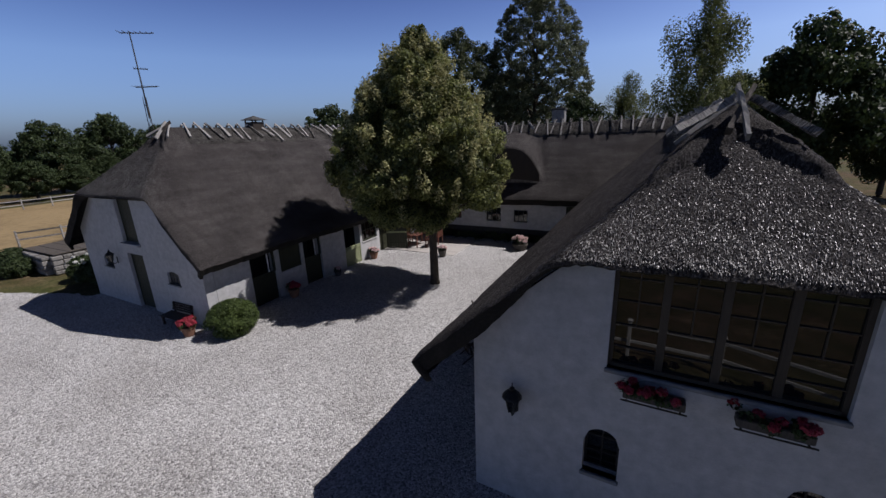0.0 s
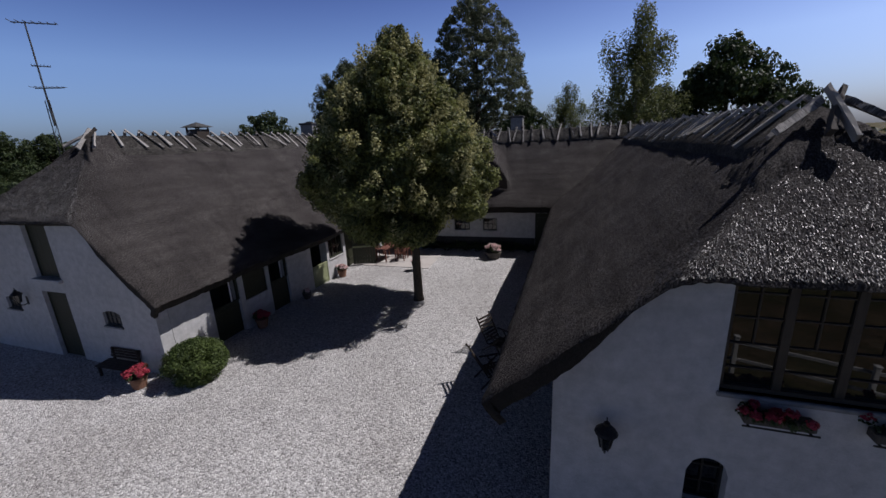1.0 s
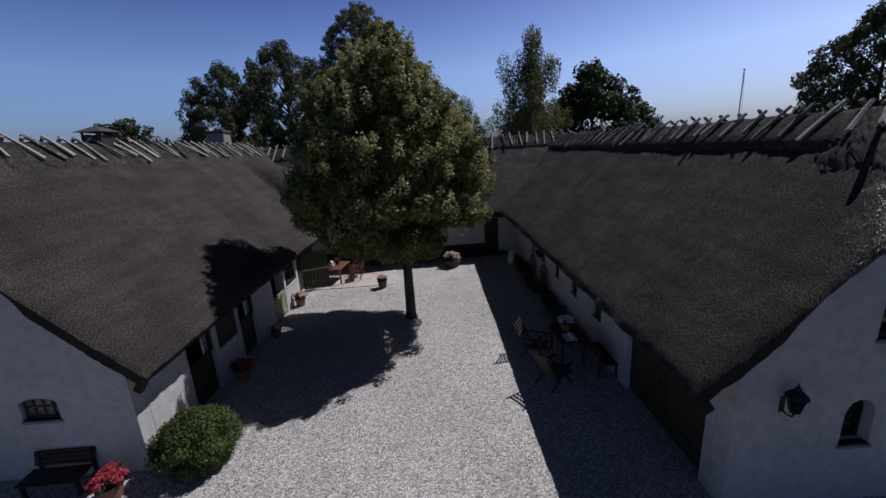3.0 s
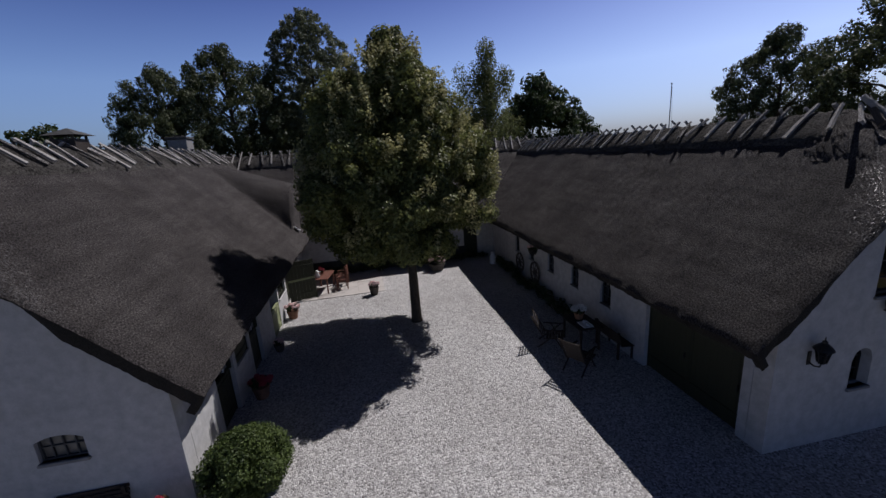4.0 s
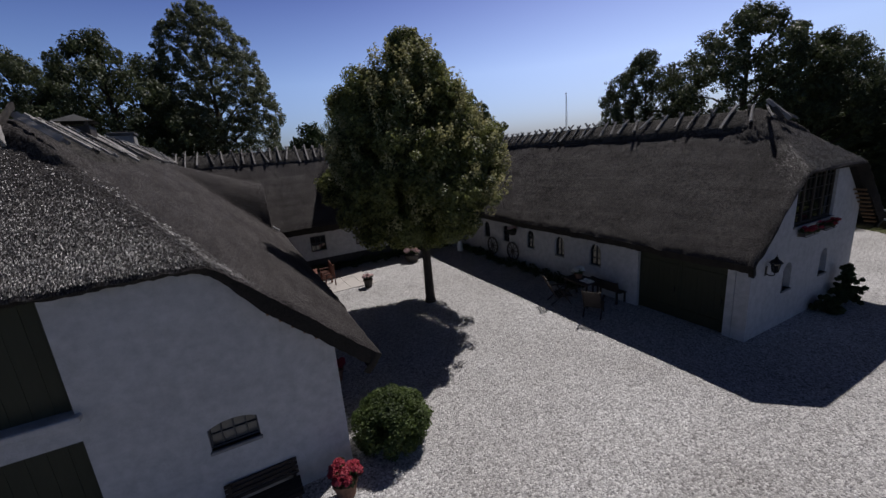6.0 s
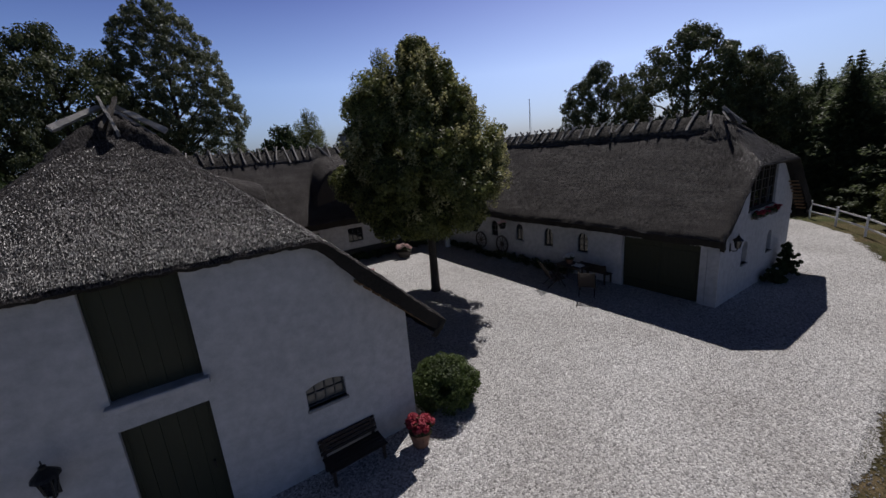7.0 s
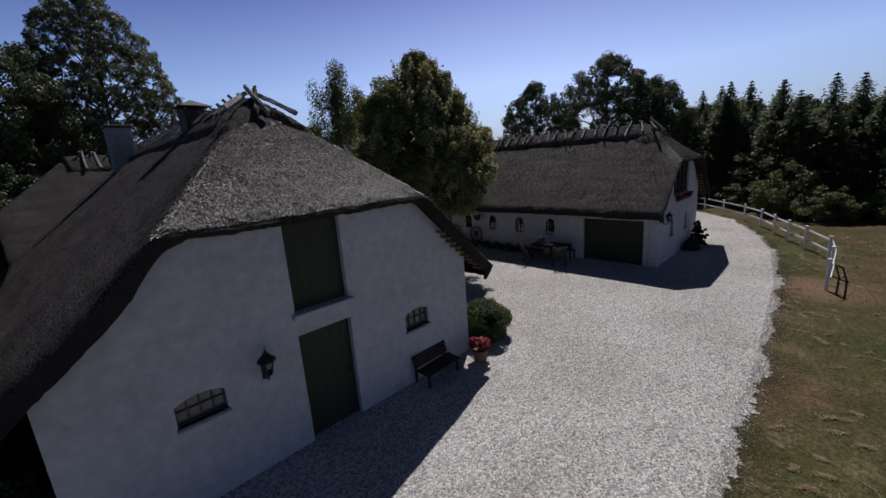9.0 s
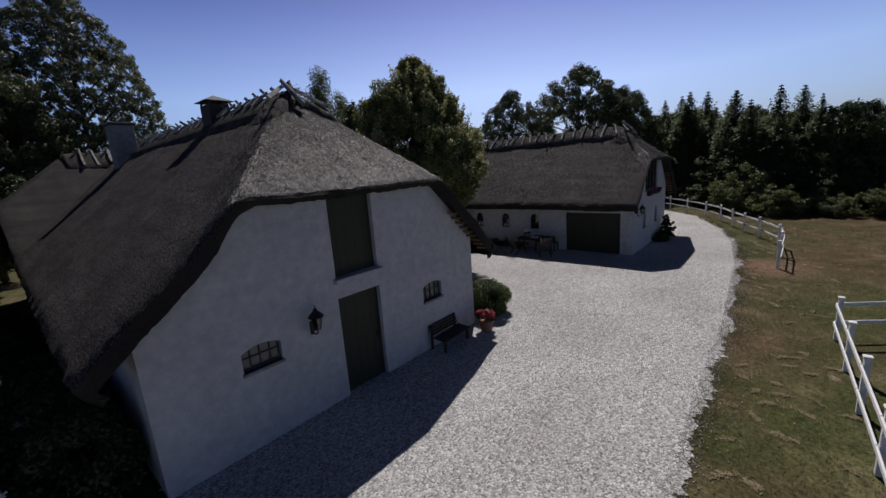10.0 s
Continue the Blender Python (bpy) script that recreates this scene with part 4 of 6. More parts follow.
NP = dict(ridge=6.35, slope=1.0, eave=3.85, y0=-0.4, y1=25.6, hip0=(-0.4, 4.5, 0.85), hip1=(25.6, 4.3, 0.85), apex=1.9, thick=0.34, dormers=((-1, 9.4, 14.2, 2.98, 0.25, 0.28, 3.5),))
nr = thatched_roof(north, NP, 0.11, 51)
ridge_cap(nr, NP, 1.8, 23.2, 6)
ridge_boards(nr, NP, 2.2, 23.0, 0.5, 61)
NS = Matrix.Translation((-3.2, 0, 0)) @ Euler((0, 0, radians(-90))).to_matrix().to_4x4()
N_OPEN = [(-15.0, -14.2, 1.15, 1.95, 0), (-12.6, -11.7, 1.1, 1.9, 0), (-10.95, -10.15, 1.1, 1.8, 0), (-8.1, -7.3, 0.0, 2.1, 0)]
wall_panel(north, NS, -17.6, -6.2, lambda u: 2.6, N_OPEN)
for a, b, z0, z1, _ in N_OPEN[:3]:
    window(north, at(a, z0, NS), b - a, z1 - z0, 3, 2, 0, frame_material=RUST, fw=0.04, bar=0.025)
plank_door(north, at(-8.1, 0, NS), 0.8, 2.08)
bm = boxes(((-12.85, -0.012, 0.36), (9.5, 0.03, 0.72)))
bmesh.ops.transform(bm, matrix=NS, verts=bm.verts)
part("plinth", bm, TAR, north, "black tarred plinth")
NW = Matrix.Translation((0, 25.2, 0)) @ Euler((0, 0, radians(180))).to_matrix().to_4x4()
wall_panel(north, NW, -3.2, 3.2, lambda u: min(gable_top(NP, 25.1)(-u), 4.1), breaks=[i * 0.3 - 3.2 for i in range(22)])
NB = Matrix.Translation((3.2, 0, 0)) @ Euler((0, 0, radians(90))).to_matrix().to_4x4()
wall_panel(north, NB, 0.3, 25.2, lambda u: 2.6)
NE = Matrix.Identity(4)
wall_panel(north, NE, -3.2, 3.2, lambda u: min(gable_top(NP, 0.1)(u), 4.1), breaks=[i * 0.3 - 3.2 for i in range(22)])
dormer_void(north, NP, -1, 3.04, 2.9, 9.6, 14.0)


def chimney(m, label, w=0.8, h=1.5):
    c = thing("chimney", m, label, "chimney")
    bm = boxes(((0, 0, h / 2), (w, w, h)), bevel=0.02)
    part("shaft", bm, CHIMNEY, c)
    bm = boxes(((0, 0, h + 0.06), (w + 0.12, w + 0.12, 0.12)), bevel=0.02)
    part("crown", bm, RUST, c)
    part("flue", boxes(((0, 0, h + 0.15), (w * 0.4, w * 0.4, 0.1)), bevel=0.01), SHADE_BLACK, c)


chimney(pose(-4.6, 26.6, 5.0), "square whitewashed chimney behind the ridge", 0.75, 2.25)
chimney(pose(-16.58, 21.75, 5.3), "square whitewashed chimney at the corner of the roofs", 0.8, 2.05)


# ---- trees ----
def leaf_cloud(centres, radii, count, size, seed, flat=0.75, up=0.25):
    """Small folded leaves over the skins of many clumps."""
    rng = np.random.default_rng(seed)
    centres, radii = np.asarray(centres), np.asarray(radii)
    w = radii ** 2
    pick = rng.choice(len(centres), count, p=w / w.sum())
    d = rng.normal(size=(count, 3))
    d /= np.linalg.norm(d, axis=1, keepdims=True)
    rad = radii[pick] * (0.45 + 0.65 * rng.random(count) ** 0.7)
    pos = centres[pick] + d * rad[:, None] * np.array([1, 1, flat])
    nrm = d + rng.normal(size=(count, 3)) * 0.5 + np.array([0, 0, up])
    nrm /= np.linalg.norm(nrm, axis=1, keepdims=True)
    t = np.cross(nrm, rng.normal(size=(count, 3)))
    t /= np.linalg.norm(t, axis=1, keepdims=True) + 1e-9
    b = np.cross(nrm, t)
    s = size * (0.6 + 0.8 * rng.random(count))[:, None]
    v = np.stack([pos - t * s * 0.5, pos - b * s * 0.32 + nrm * s * 0.08, pos + t * s * 0.5, pos + b * s * 0.32 + nrm * s * 0.08], 1)
    return v.reshape(-1, 3), np.arange(count * 4).reshape(-1, 4)


def crown_clumps(profile, n, clump, rng, lobes=0.15, inner=0.3):
    """Clump centres for a crown whose half width is given at each height."""
    zs, rs = [p[0] for p in profile], [p[1] for p in profile]
    cs, rr = [], []
    ph = rng.random(4) * 6.28
    while len(cs) < n:
        z = zs[0] + (zs[-1] - zs[0]) * rng.random()
        r = np.interp(z, zs, rs)
        if rng.random() * max(rs) > r + 0.15:
            continue
        a = rng.random() * 2 * math.pi
        r *= 1 + lobes * (math.sin(3 * a + ph[0] + z) * 0.6 + math.sin(5 * a + ph[1] - 1.7 * z) * 0.5)
        k = 1.0 if rng.random() > inner else rng.random() ** 0.5
        q = max(0.0, r - clump * 0.7) * k
        cs.append((q * math.cos(a), q * math.sin(a), z))
        rr.append(clump * (0.6 + 0.7 * rng.random()))
        if rng.random() < 0.55:
            q2 = q + clump * (0.55 + 0.45 * rng.random())
            cs.append((q2 * math.cos(a + 0.1), q2 * math.sin(a + 0.1), z + clump * (0.2 + 0.5 * rng.random())))
            rr.append(clump * (0.25 + 0.2 * rng.random()))
    return np.array(cs), np.array(rr)


def tree(name, m, label, height, profile, leaf, bark, trunk_r, n_clumps, clump, n_leaves, leaf_size, seed, limbs=9, lobes=0.15, category="tree", group="", flat=0.75, inner=0.3, side_crown=None):
    """A tapered trunk with limbs, and a crown of many small leaves."""
    rng = np.random.default_rng(seed)
    t = thing(name, m, label, category, group)
    bend = rng.normal(size=2) * 0.12
    pts = [(bend[0] * k * k, bend[1] * k * k, height * 0.93 * k) for k in (0, 0.02, 0.12, 0.3, 0.5, 0.7, 0.85, 1.0)]
    bm = tube(pts, [trunk_r * q for q in (1.35, 1.1, 1.0, 0.85, 0.6, 0.38, 0.2, 0.05)], 10)
    z0 = profile[0][0]
    for i in range(limbs):
        a = 2.4 * i + rng.random()
        zb = z0 * 0.8 + (height * 0.75 - z0 * 0.8) * i / limbs
        zt = min(height * 0.92, zb + 0.15 * height)
        r = np.interp(zt, [p[0] for p in profile], [p[1] for p in profile]) * 0.8
        p0 = Vector((0, 0, zb))
        p2 = Vector((r * math.cos(a), r * math.sin(a), zt))
        p1 = p0.lerp(p2, 0.5) + Vector((0, 0, 0.08 * height * 0.4))
        tr = trunk_r * (1 - 0.8 * zb / height)
        tube([p0, p1, p2], [tr * 0.5, tr * 0.3, tr * 0.08], 6, bm)
    part("trunk", bm, bark, t, smooth=True)
    cs, rr = crown_clumps(profile, n_clumps, clump, rng, lobes, inner)
    if side_crown:
        sx, sy, sz, sr = side_crown
        d = rng.normal(size=(70, 3))
        d /= np.linalg.norm(d, axis=1, keepdims=True)
        cs = np.concatenate([cs, d * np.array([0.75, 0.75, 1.1]) * sr * rng.uniform(0.4, 1.0, 70)[:, None] + np.array([sx, sy, sz])])
        rr = np.concatenate([rr, rng.uniform(0.6, 1.2, 70) * clump])
    v, q = leaf_cloud(cs, rr, n_leaves, leaf_size, seed + 1, flat)
    part("crown", quads_mesh("crown", v, q, leaf), None, t)
    return t


def spruce(name, m, label, height, seed, group):
    """A conifer with drooping tiers of needle sprays."""
    rng = np.random.default_rng(seed)
    t = thing(name, m, label, "conifer", group)
    part("trunk", tube([(0, 0, 0), (0, 0, height * 0.5), (0, 0, height)], [0.22, 0.13, 0.02], 8), BARK, t, smooth=True)
    pos, dirs, ss = [], [], []
    z = height * 0.06
    while z < height * 0.992:
        f = 1 - z / height
        r = (0.05 + 3.9 * f ** 0.95) * (0.82 + 0.34 * rng.random())
        n = int(6 + 9 * f)
        off = rng.random() * 6
        for k in range(n):
            a = off + 2 * math.pi * k / n + rng.normal() * 0.15
            rl = r * (0.7 + 0.5 * rng.random())
            for q in np.linspace(0.15, 1.0, max(3, int(rl / 0.22))):
                loose = min(0.13, 0.02 + 0.16 * rl)
                for _ in range(7):
                    pos.append((rl * q * math.cos(a) + rng.normal() * loose, rl * q * math.sin(a) + rng.normal() * loose, z - 0.20 * rl * q * q + 0.14 * rl * q ** 4 + rng.normal() * loose))
                    dirs.append((math.cos(a) + rng.normal() * 0.5, math.sin(a) + rng.normal() * 0.5, -0.3 + rng.normal() * 0.3))
                    ss.append((0.13 + 0.1 * min(1.0, f * 4)) * (0.7 + 0.6 * rng.random()))
        z += height * 0.023 * (0.8 + 0.4 * rng.random())
    pos, dirs, ss = np.array(pos), np.array(dirs), np.array(ss)[:, None]
    dirs /= np.linalg.norm(dirs, axis=1, keepdims=True)
    side = np.cross(dirs, np.array([0, 0, 1.0]) + rng.normal(size=dirs.shape) * 0.5)
    side /= np.linalg.norm(side, axis=1, keepdims=True)
    v = np.stack([pos - dirs * ss * 0.4, pos + side * ss * 0.3, pos + dirs * ss * 0.9, pos - side * ss * 0.3], 1).reshape(-1, 3)
    part("crown", quads_mesh("crown", v, np.arange(len(v)).reshape(-1, 4), NEEDLE), None, t)
    return t


LINDEN = [(2.6, 0.8), (3.0, 2.0), (3.6, 2.85), (4.5, 3.15), (5.5, 3.0), (6.5, 2.55), (7.3, 2.0), (8.1, 1.35), (8.8, 0.85), (9.6, 0.25)]
linden = tree("linden_tree", pose(-7.15, 13.68, 0), "broad linden tree with yellow-green tips in the gravel yard", 9.7, LINDEN, LIME_LEAF, BARK, 0.17, 640, 0.42, 270000, 0.098, 7, 12, 0.16, inner=0.6, flat=0.8, side_crown=(-1.75, 0.3, 7.1, 1.15))

# pale bracts, more of them higher up, that also stand in for sunlit tips
rng = np.random.default_rng(19)
tips = []
while len(tips) < 1200:
    z = rng.uniform(3.2, 9.0)
    a = rng.uniform(0, 2 * math.pi)
    r = np.interp(z, [q[0] for q in LINDEN], [q[1] for q in LINDEN]) * rng.uniform(0.88, 1.04)
    if rng.random() < (0.25 + 0.75 * (z - 3.2) / 6.3) * (r / 3.1 + 0.15):
        for k in range(5):  # a shoot that points up and outwards
            tips.append(((r + 0.05 * k) * math.cos(a), (r + 0.05 * k) * math.sin(a), z + 0.11 * k))
v, q = leaf_cloud(tips, np.tile([0.20, 0.18, 0.15, 0.11, 0.07], len(tips) // 5), 20000, 0.085, 23, 0.9, 0.6)
part("blossom", quads_mesh("blossom", v, q, LIT_BRACT), None, linden, "cream-green blossom bracts, pale also for the sunlit tips")
for ob in linden.children:
    if not ob.name.startswith("trunk"):
        ob.matrix_basis = Matrix.Translation((-0.28, -0.22, 0))  # the crown leans a little

POPLAR = [(2.5, 3.2), (6, 5.8), (10, 6.5), (13, 6.3), (16, 5.5), (19, 4.3), (21.3, 2.7), (22.6, 1.0)]
ROUND = [(2.2, 2.0), (4, 4.6), (7, 5.6), (10, 4.9), (12.5, 3.2), (14, 0.8)]
BIRCH = [(2.5, 2.2), (5, 3.0), (8, 3.0), (11, 2.3), (13.5, 1.3), (15.2, 0.4)]
poplar = tree("poplar_tree", pose(-12.2, 52, 0), "tall poplar standing behind the farm", 22.4, POPLAR, POPLAR_LEAF, BARK, 0.36, 2300, 0.40, 135000, 0.19, 17, 34, 0.07, inner=0.5, flat=0.9, group="trees behind the farm")
birch = tree("birch_tree", pose(3.8, 36.7, 0), "slender birch with hanging twigs behind the farm", 15.2, BIRCH, BIRCH_LEAF, BIRCH_BARK, 0.22, 260, 0.6, 40000, 0.16, 27, 14, 0.5, group="trees behind the farm", flat=1.9, inner=0.5)
chestnut = tree("chestnut_tree", pose(12.0, 42, 0) @ Matrix.Diagonal((0.8, 0.8, 0.95, 1)), "dark dense chestnut behind the farm", 14.0, ROUND, DARK_LEAF, BARK, 0.4, 220, 1.2, 22000, 0.42, 37, 12, 0.2, group="trees behind the farm")
ash = tree("ash_tree", pose(-17, 57, 0), "tall ash tree behind the farm", 14.0, ROUND, ASH_LEAF, BARK, 0.4, 620, 0.55, 62000, 0.19, 47, 18, 0.16, inner=0.45, flat=0.85, group="trees behind the farm")


def stand(src, x, y, s, turn, wide=1.0):
    return copy_thing(src, Matrix.Translation((x, y, 0)) @ Euler((0, 0, turn)).to_matrix().to_4x4() @ Matrix.Diagonal((s * wide, s * wide, s, 1)))


stand(ash, -20.5, 47.5, 1.27, 0.7, 0.86)
stand(ash, -25.2, 42.5, 1.06, 4.1, 0.74)
stand(chestnut, -29, 33, 0.7, 2.6)
stand(chestnut, -5, 40, 0.68, 0.5)
stand(birch, -1.5, 44, 0.72, 1.2)
stand(chestnut, 17.6, 43, 0.7, 1.9, 0.85)
stand(chestnut, 8, 50, 0.8, 2.9)
stand(ash, 22.5, 24.5, 0.92, 0.4, 0.8)
stand(ash, 22.5, 16.5, 1.0, 2.4, 0.95)
stand(ash, 24.5, 12.5, 0.82, 4.4, 0.85)

fir = spruce("spruce_tree", pose(22.6, 6.2, 0) @ Matrix.Diagonal((0.85, 0.85, 0.8, 1)), "dark spruce at the edge of the wood", 12.5, 5, "spruces of the wood")
fir2 = spruce("spruce_tree", pose(19.4, 2.6, 0) @ Matrix.Diagonal((0.85, 0.85, 0.85, 1)), "dark spruce at the edge of the wood", 10.8, 6, "spruces of the wood")
rnd = random.Random(12)


def wood_edge(y):
    """The line of the wood's foot: across the meadow, then along the back of the fence."""
    return 12.0 + max(0.0, y) * 0.95 + max(0.0, -y - 8) * 0.2


for i in range(45):
    y = 15.5 - 17.3 * i / 45 + rnd.uniform(-0.5, 0.5)
    back = (i % 3) * 3.2 + rnd.uniform(-0.7, 0.7)
    h = (rnd.uniform(0.66, 0.84) if i % 4 else rnd.uniform(0.86, 0.98)) * (0.88 if y < 3.5 else 1.03) + 0.022 * back
    copy_thing((fir, fir2)[i % 2], Matrix.Translation((wood_edge(y) + 4.6 + back, y, 0)) @ Euler((0, 0, rnd.uniform(0, 6))).to_matrix().to_4x4() @ Matrix.Diagonal((*(rnd.uniform(0.82, 1.05),) * 2, h, 1)))
for x, y, h in ((18.0, -2.4, 0.8), (21.5, -4.4, 0.64), (20.5, -8.5, 0.6)):
    copy_thing(fir, Matrix.Translation((x, y, 0)) @ Matrix.Diagonal((0.55, 0.55, h, 1)))
thicket = tree("wood_shrub", pose(14.4, 1.5, 0), "pale green shrub at the edge of the wood", 3.4, [(0.2, 1.0), (0.8, 1.7), (1.7, 1.8), (2.6, 1.2), (3.4, 0.3)], BIRCH_LEAF, BARK, 0.08, 60, 0.5, 7000, 0.16, 57, 6, 0.3, "shrub", "shrubs of the wood")
for i in range(24):
    y = 7.5 - 1.25 * i + rnd.uniform(-0.5, 0.5)
    stand(thicket, wood_edge(y) + 1.0 + rnd.uniform(-0.4, 1.8), y, rnd.uniform(0.3, 0.66), rnd.uniform(0, 6), 1.3)
for i in range(22):
    y = 9.0 - 1.5 * i + rnd.uniform(-0.5, 0.5)
    stand(chestnut, wood_edge(y) + 4.0 + rnd.uniform(-0.6, 1.2), y, rnd.uniform(0.15, 0.27), rnd.uniform(0, 6), 1.2)
for i in range(16):
    y = -3.4 - 2.0 * i + rnd.uniform(-0.7, 0.7)
    stand((chestnut, ash)[i % 2], wood_edge(y) + 6.0 + 3.0 * (i % 3) + rnd.uniform(-0.6, 0.6), y, rnd.uniform(0.46, 0.56), rnd.uniform(0, 6), 1.0)
for i in range(13):
    stand(ash, 33.5 + rnd.uniform(-2, 2) + max(0, -(14 - 4.0 * i)) * 0.15, 14 - 4.0 * i + rnd.uniform(-1, 1), rnd.uniform(0.58, 0.7) * (1.0 if i < 4 else 0.82), rnd.uniform(0, 6), 0.95)
for i in range(15):
    stand(chestnut, 42 + rnd.uniform(-2, 3), 20 - 4.6 * i, rnd.uniform(0.66, 0.8) * (1.0 if i < 4 else 0.8), rnd.uniform(0, 6), 1.1)
for i in range(9):
    stand(chestnut, -78 + rnd.uniform(-5, 5), 42 - 7.5 * i, rnd.uniform(0.62, 0.85), rnd.uniform(0, 6), 1.15)
for i in range(14):
    stand(chestnut, -70 + rnd.uniform(-2, 2), 40 - 4.6 * i, rnd.uniform(0.3, 0.42), rnd.uniform(0, 6), 1.5)
for x, y, k in ((-21.6, 29.5, 0.42), (-20.6, 34.0, 0.5), (-23.4, 31.5, 0.5), (-24.2, 14.2, 0.34), (-25.6, 16.6, 0.42), (-24.6, 19.0, 0.4)):
    stand(chestnut, x, y, k, x, 1.1)
for i in range(8):
    stand(chestnut, -25.5 + rnd.uniform(-1.2, 1.2), 12.5 + 2.4 * i, rnd.uniform(0.3, 0.4), rnd.uniform(0, 6), 1.0)


def far_wood():
    """The wooded skyline all round, far beyond the fields."""
    rng = np.random.default_rng(77)
    n = 900
    a = rng.uniform(0, 2 * math.pi, n)
    r = rng.uniform(260, 420, n)
    cs = np.stack([r * np.cos(a), r * np.sin(a), rng.uniform(0.5, 6.5, n) * (0.6 + 0.5 * np.sin(a * 5))], -1)
    v, q = leaf_cloud(cs, rng.uniform(4, 8, n), 30000, 3.2, 78, 0.5)
    v[:, 2] = np.maximum(v[:, 2], -0.05)
    return tagged(new("far_wood", quads_mesh("far_wood", v, q, DARK_LEAF)), "distant dark woods along the skyline", "woods", kind="stuff")


far_wood()


# ---- yard ----
def shrub(name, m, label, rx, rz, leaf, n, size, seed, category="bush", ragged=0.0):
    t = thing(name, m, label, category)
    rng = np.random.default_rng(seed)
    cs, rr = [], []
    for _ in range(120):
        d = rng.normal(size=3)
        d /= np.linalg.norm(d)
        d[2] = d[2] if d[2] > -0.75 else -d[2]
        k = 0.72 + 0.1 * rng.random() if len(cs) < 90 else 0.4
        k *= 1 + ragged * rng.uniform(-0.7, 0.6)
        cs.append((d[0] * rx * k, d[1] * rx * k, max(0.1, rz * (0.46 + 0.44 * d[2]) * (1 + ragged * rng.uniform(-0.5, 0.3)))))
        rr.append(0.24 * rx * (1 - 0.4 * ragged))
    v, q = leaf_cloud(cs, rr, n, size, seed + 1, 0.9)
    v[:, 2] = np.maximum(v[:, 2], 0.01)
    part("stems", tube([(0, 0, 0), (0, 0, rz * 0.6)], [0.06, 0.03], 6), BARK, t)
    part("foliage", quads_mesh("foliage", v, q, leaf), None, t)
    return t


shrub("box_bush", pose(-11.42, 7.38, 0), "rounded clipped box bush at the barn's corner", 0.83, 1.04, BUSH_LEAF, 42000, 0.05, 3)


def flower_pot(m, label, r, h, petals, spread, seed, pot_material=None, group=""):
    t = thing("flower_pot", m, label, "plant pot", group)
    part("pot", lathe([(r * 0.66, 0), (r * 0.72, 0.02), (r * 0.92, h * 0.8), (r, h * 0.8), (r, h), (r * 0.88, h), (r * 0.86, h * 0.9)], 18), pot_material or TERRACOTTA, t, smooth=False)
    rng = np.random.default_rng(seed)
    cs = []
    for k in range(22):
        a, q = 2.4 * k + rng.random(), math.sqrt((k + 0.5) / 22) * spread * 0.72
        cs.append((q * math.cos(a), q * math.sin(a), h + spread * 0.12 + 0.42 * spread * (1 - (q / spread) ** 2) + rng.normal() * 0.03))
    v, q = leaf_cloud(cs, [spread * 0.24] * 22, 1100, 0.06, seed, 0.8)
    part("foliage", quads_mesh("foliage", v, q, DARK_LEAF), None, t)
    cs = [(c[0] * 1.06, c[1] * 1.06, c[2] + spread * 0.13) for i, c in enumerate(cs) if i % 4]
    v, q = leaf_cloud(cs, rng.uniform(0.18, 0.26, len(cs)) * spread, 4200, 0.05, seed + 3, 0.8)
    part("blossoms", quads_mesh("blossoms", v, q, petals), None, t)
    return t


flower_pot(pose(-12.62, 6.62, 0), "terracotta pot of red geraniums beside the bench", 0.22, 0.33, PETAL_RED, 0.34, 1)
flower_pot(pose(-8.5, 17.15, 0), "dark pot of pale pink flowers on the gravel", 0.22, 0.36, PETAL_PINK, 0.28, 2, OLD_TIMBER)
flower_pot(pose(-5.1, 19.6, 0), "wide wooden tub of pink flowers before the house", 0.42, 0.36, PETAL_PINK, 0.5, 3, OLD_TIMBER)
flower_pot(pose(-11.75, 15.7, 0), "terracotta pot of pink flowers against the stable wall", 0.22, 0.34, PETAL_PINK, 0.3, 4)
flower_pot(pose(-11.8, 10.35, 0), "terracotta pot of red flowers in the barn's shade", 0.22, 0.34, PETAL_RED, 0.32, 5)


def lantern(m, label):
    """A black six-sided lantern on a wall bracket; the wall is at y = 0, the lantern towards -y."""
    t = thing("wall_lantern", m, label, "lantern", "lanterns on the gables")
    t.matrix_basis = m @ Matrix.Diagonal((0.8, 0.8, 0.8, 1))
    part("bracket", tube([(0, 0.0, -0.2), (0, -0.12, -0.26), (0, -0.24, -0.22), (0, -0.26, -0.12)], [0.018] * 4, 8), IRON, t)
    part("back_plate", boxes(((0, -0.012, -0.12), (0.1, 0.02, 0.34)), bevel=0.005), IRON, t)
    part("body", lathe([(0.06, -0.12), (0.075, -0.1), (0.135, 0.2), (0.14, 0.22)], 6), GLASS, t, m=Matrix.Translation((0, -0.26, 0)))
    for k in range(6):
        a = 2 * math.pi * k / 6
        part("rib", tube([(0.078 * math.cos(a), 0.078 * math.sin(a) - 0.26, -0.11), (0.142 * math.cos(a), 0.142 * math.sin(a) - 0.26, 0.22)], [0.012, 0.012], 5), IRON, t)
    part("cap", lathe([(0.19, 0.21), (0.17, 0.25), (0.08, 0.34), (0.05, 0.36), (0.05, 0.4), (0.012, 0.43), (0.01, 0.5)], 12), IRON, t, m=Matrix.Translation((0, -0.26, 0)))
    return t


lantern(pose(-17.66, 7.33, 1.95), "black six-sided wall lantern on the white gable")
lantern(EAST_M @ pose(-2.45, 0, 2.0), "black six-sided wall lantern on the white gable")


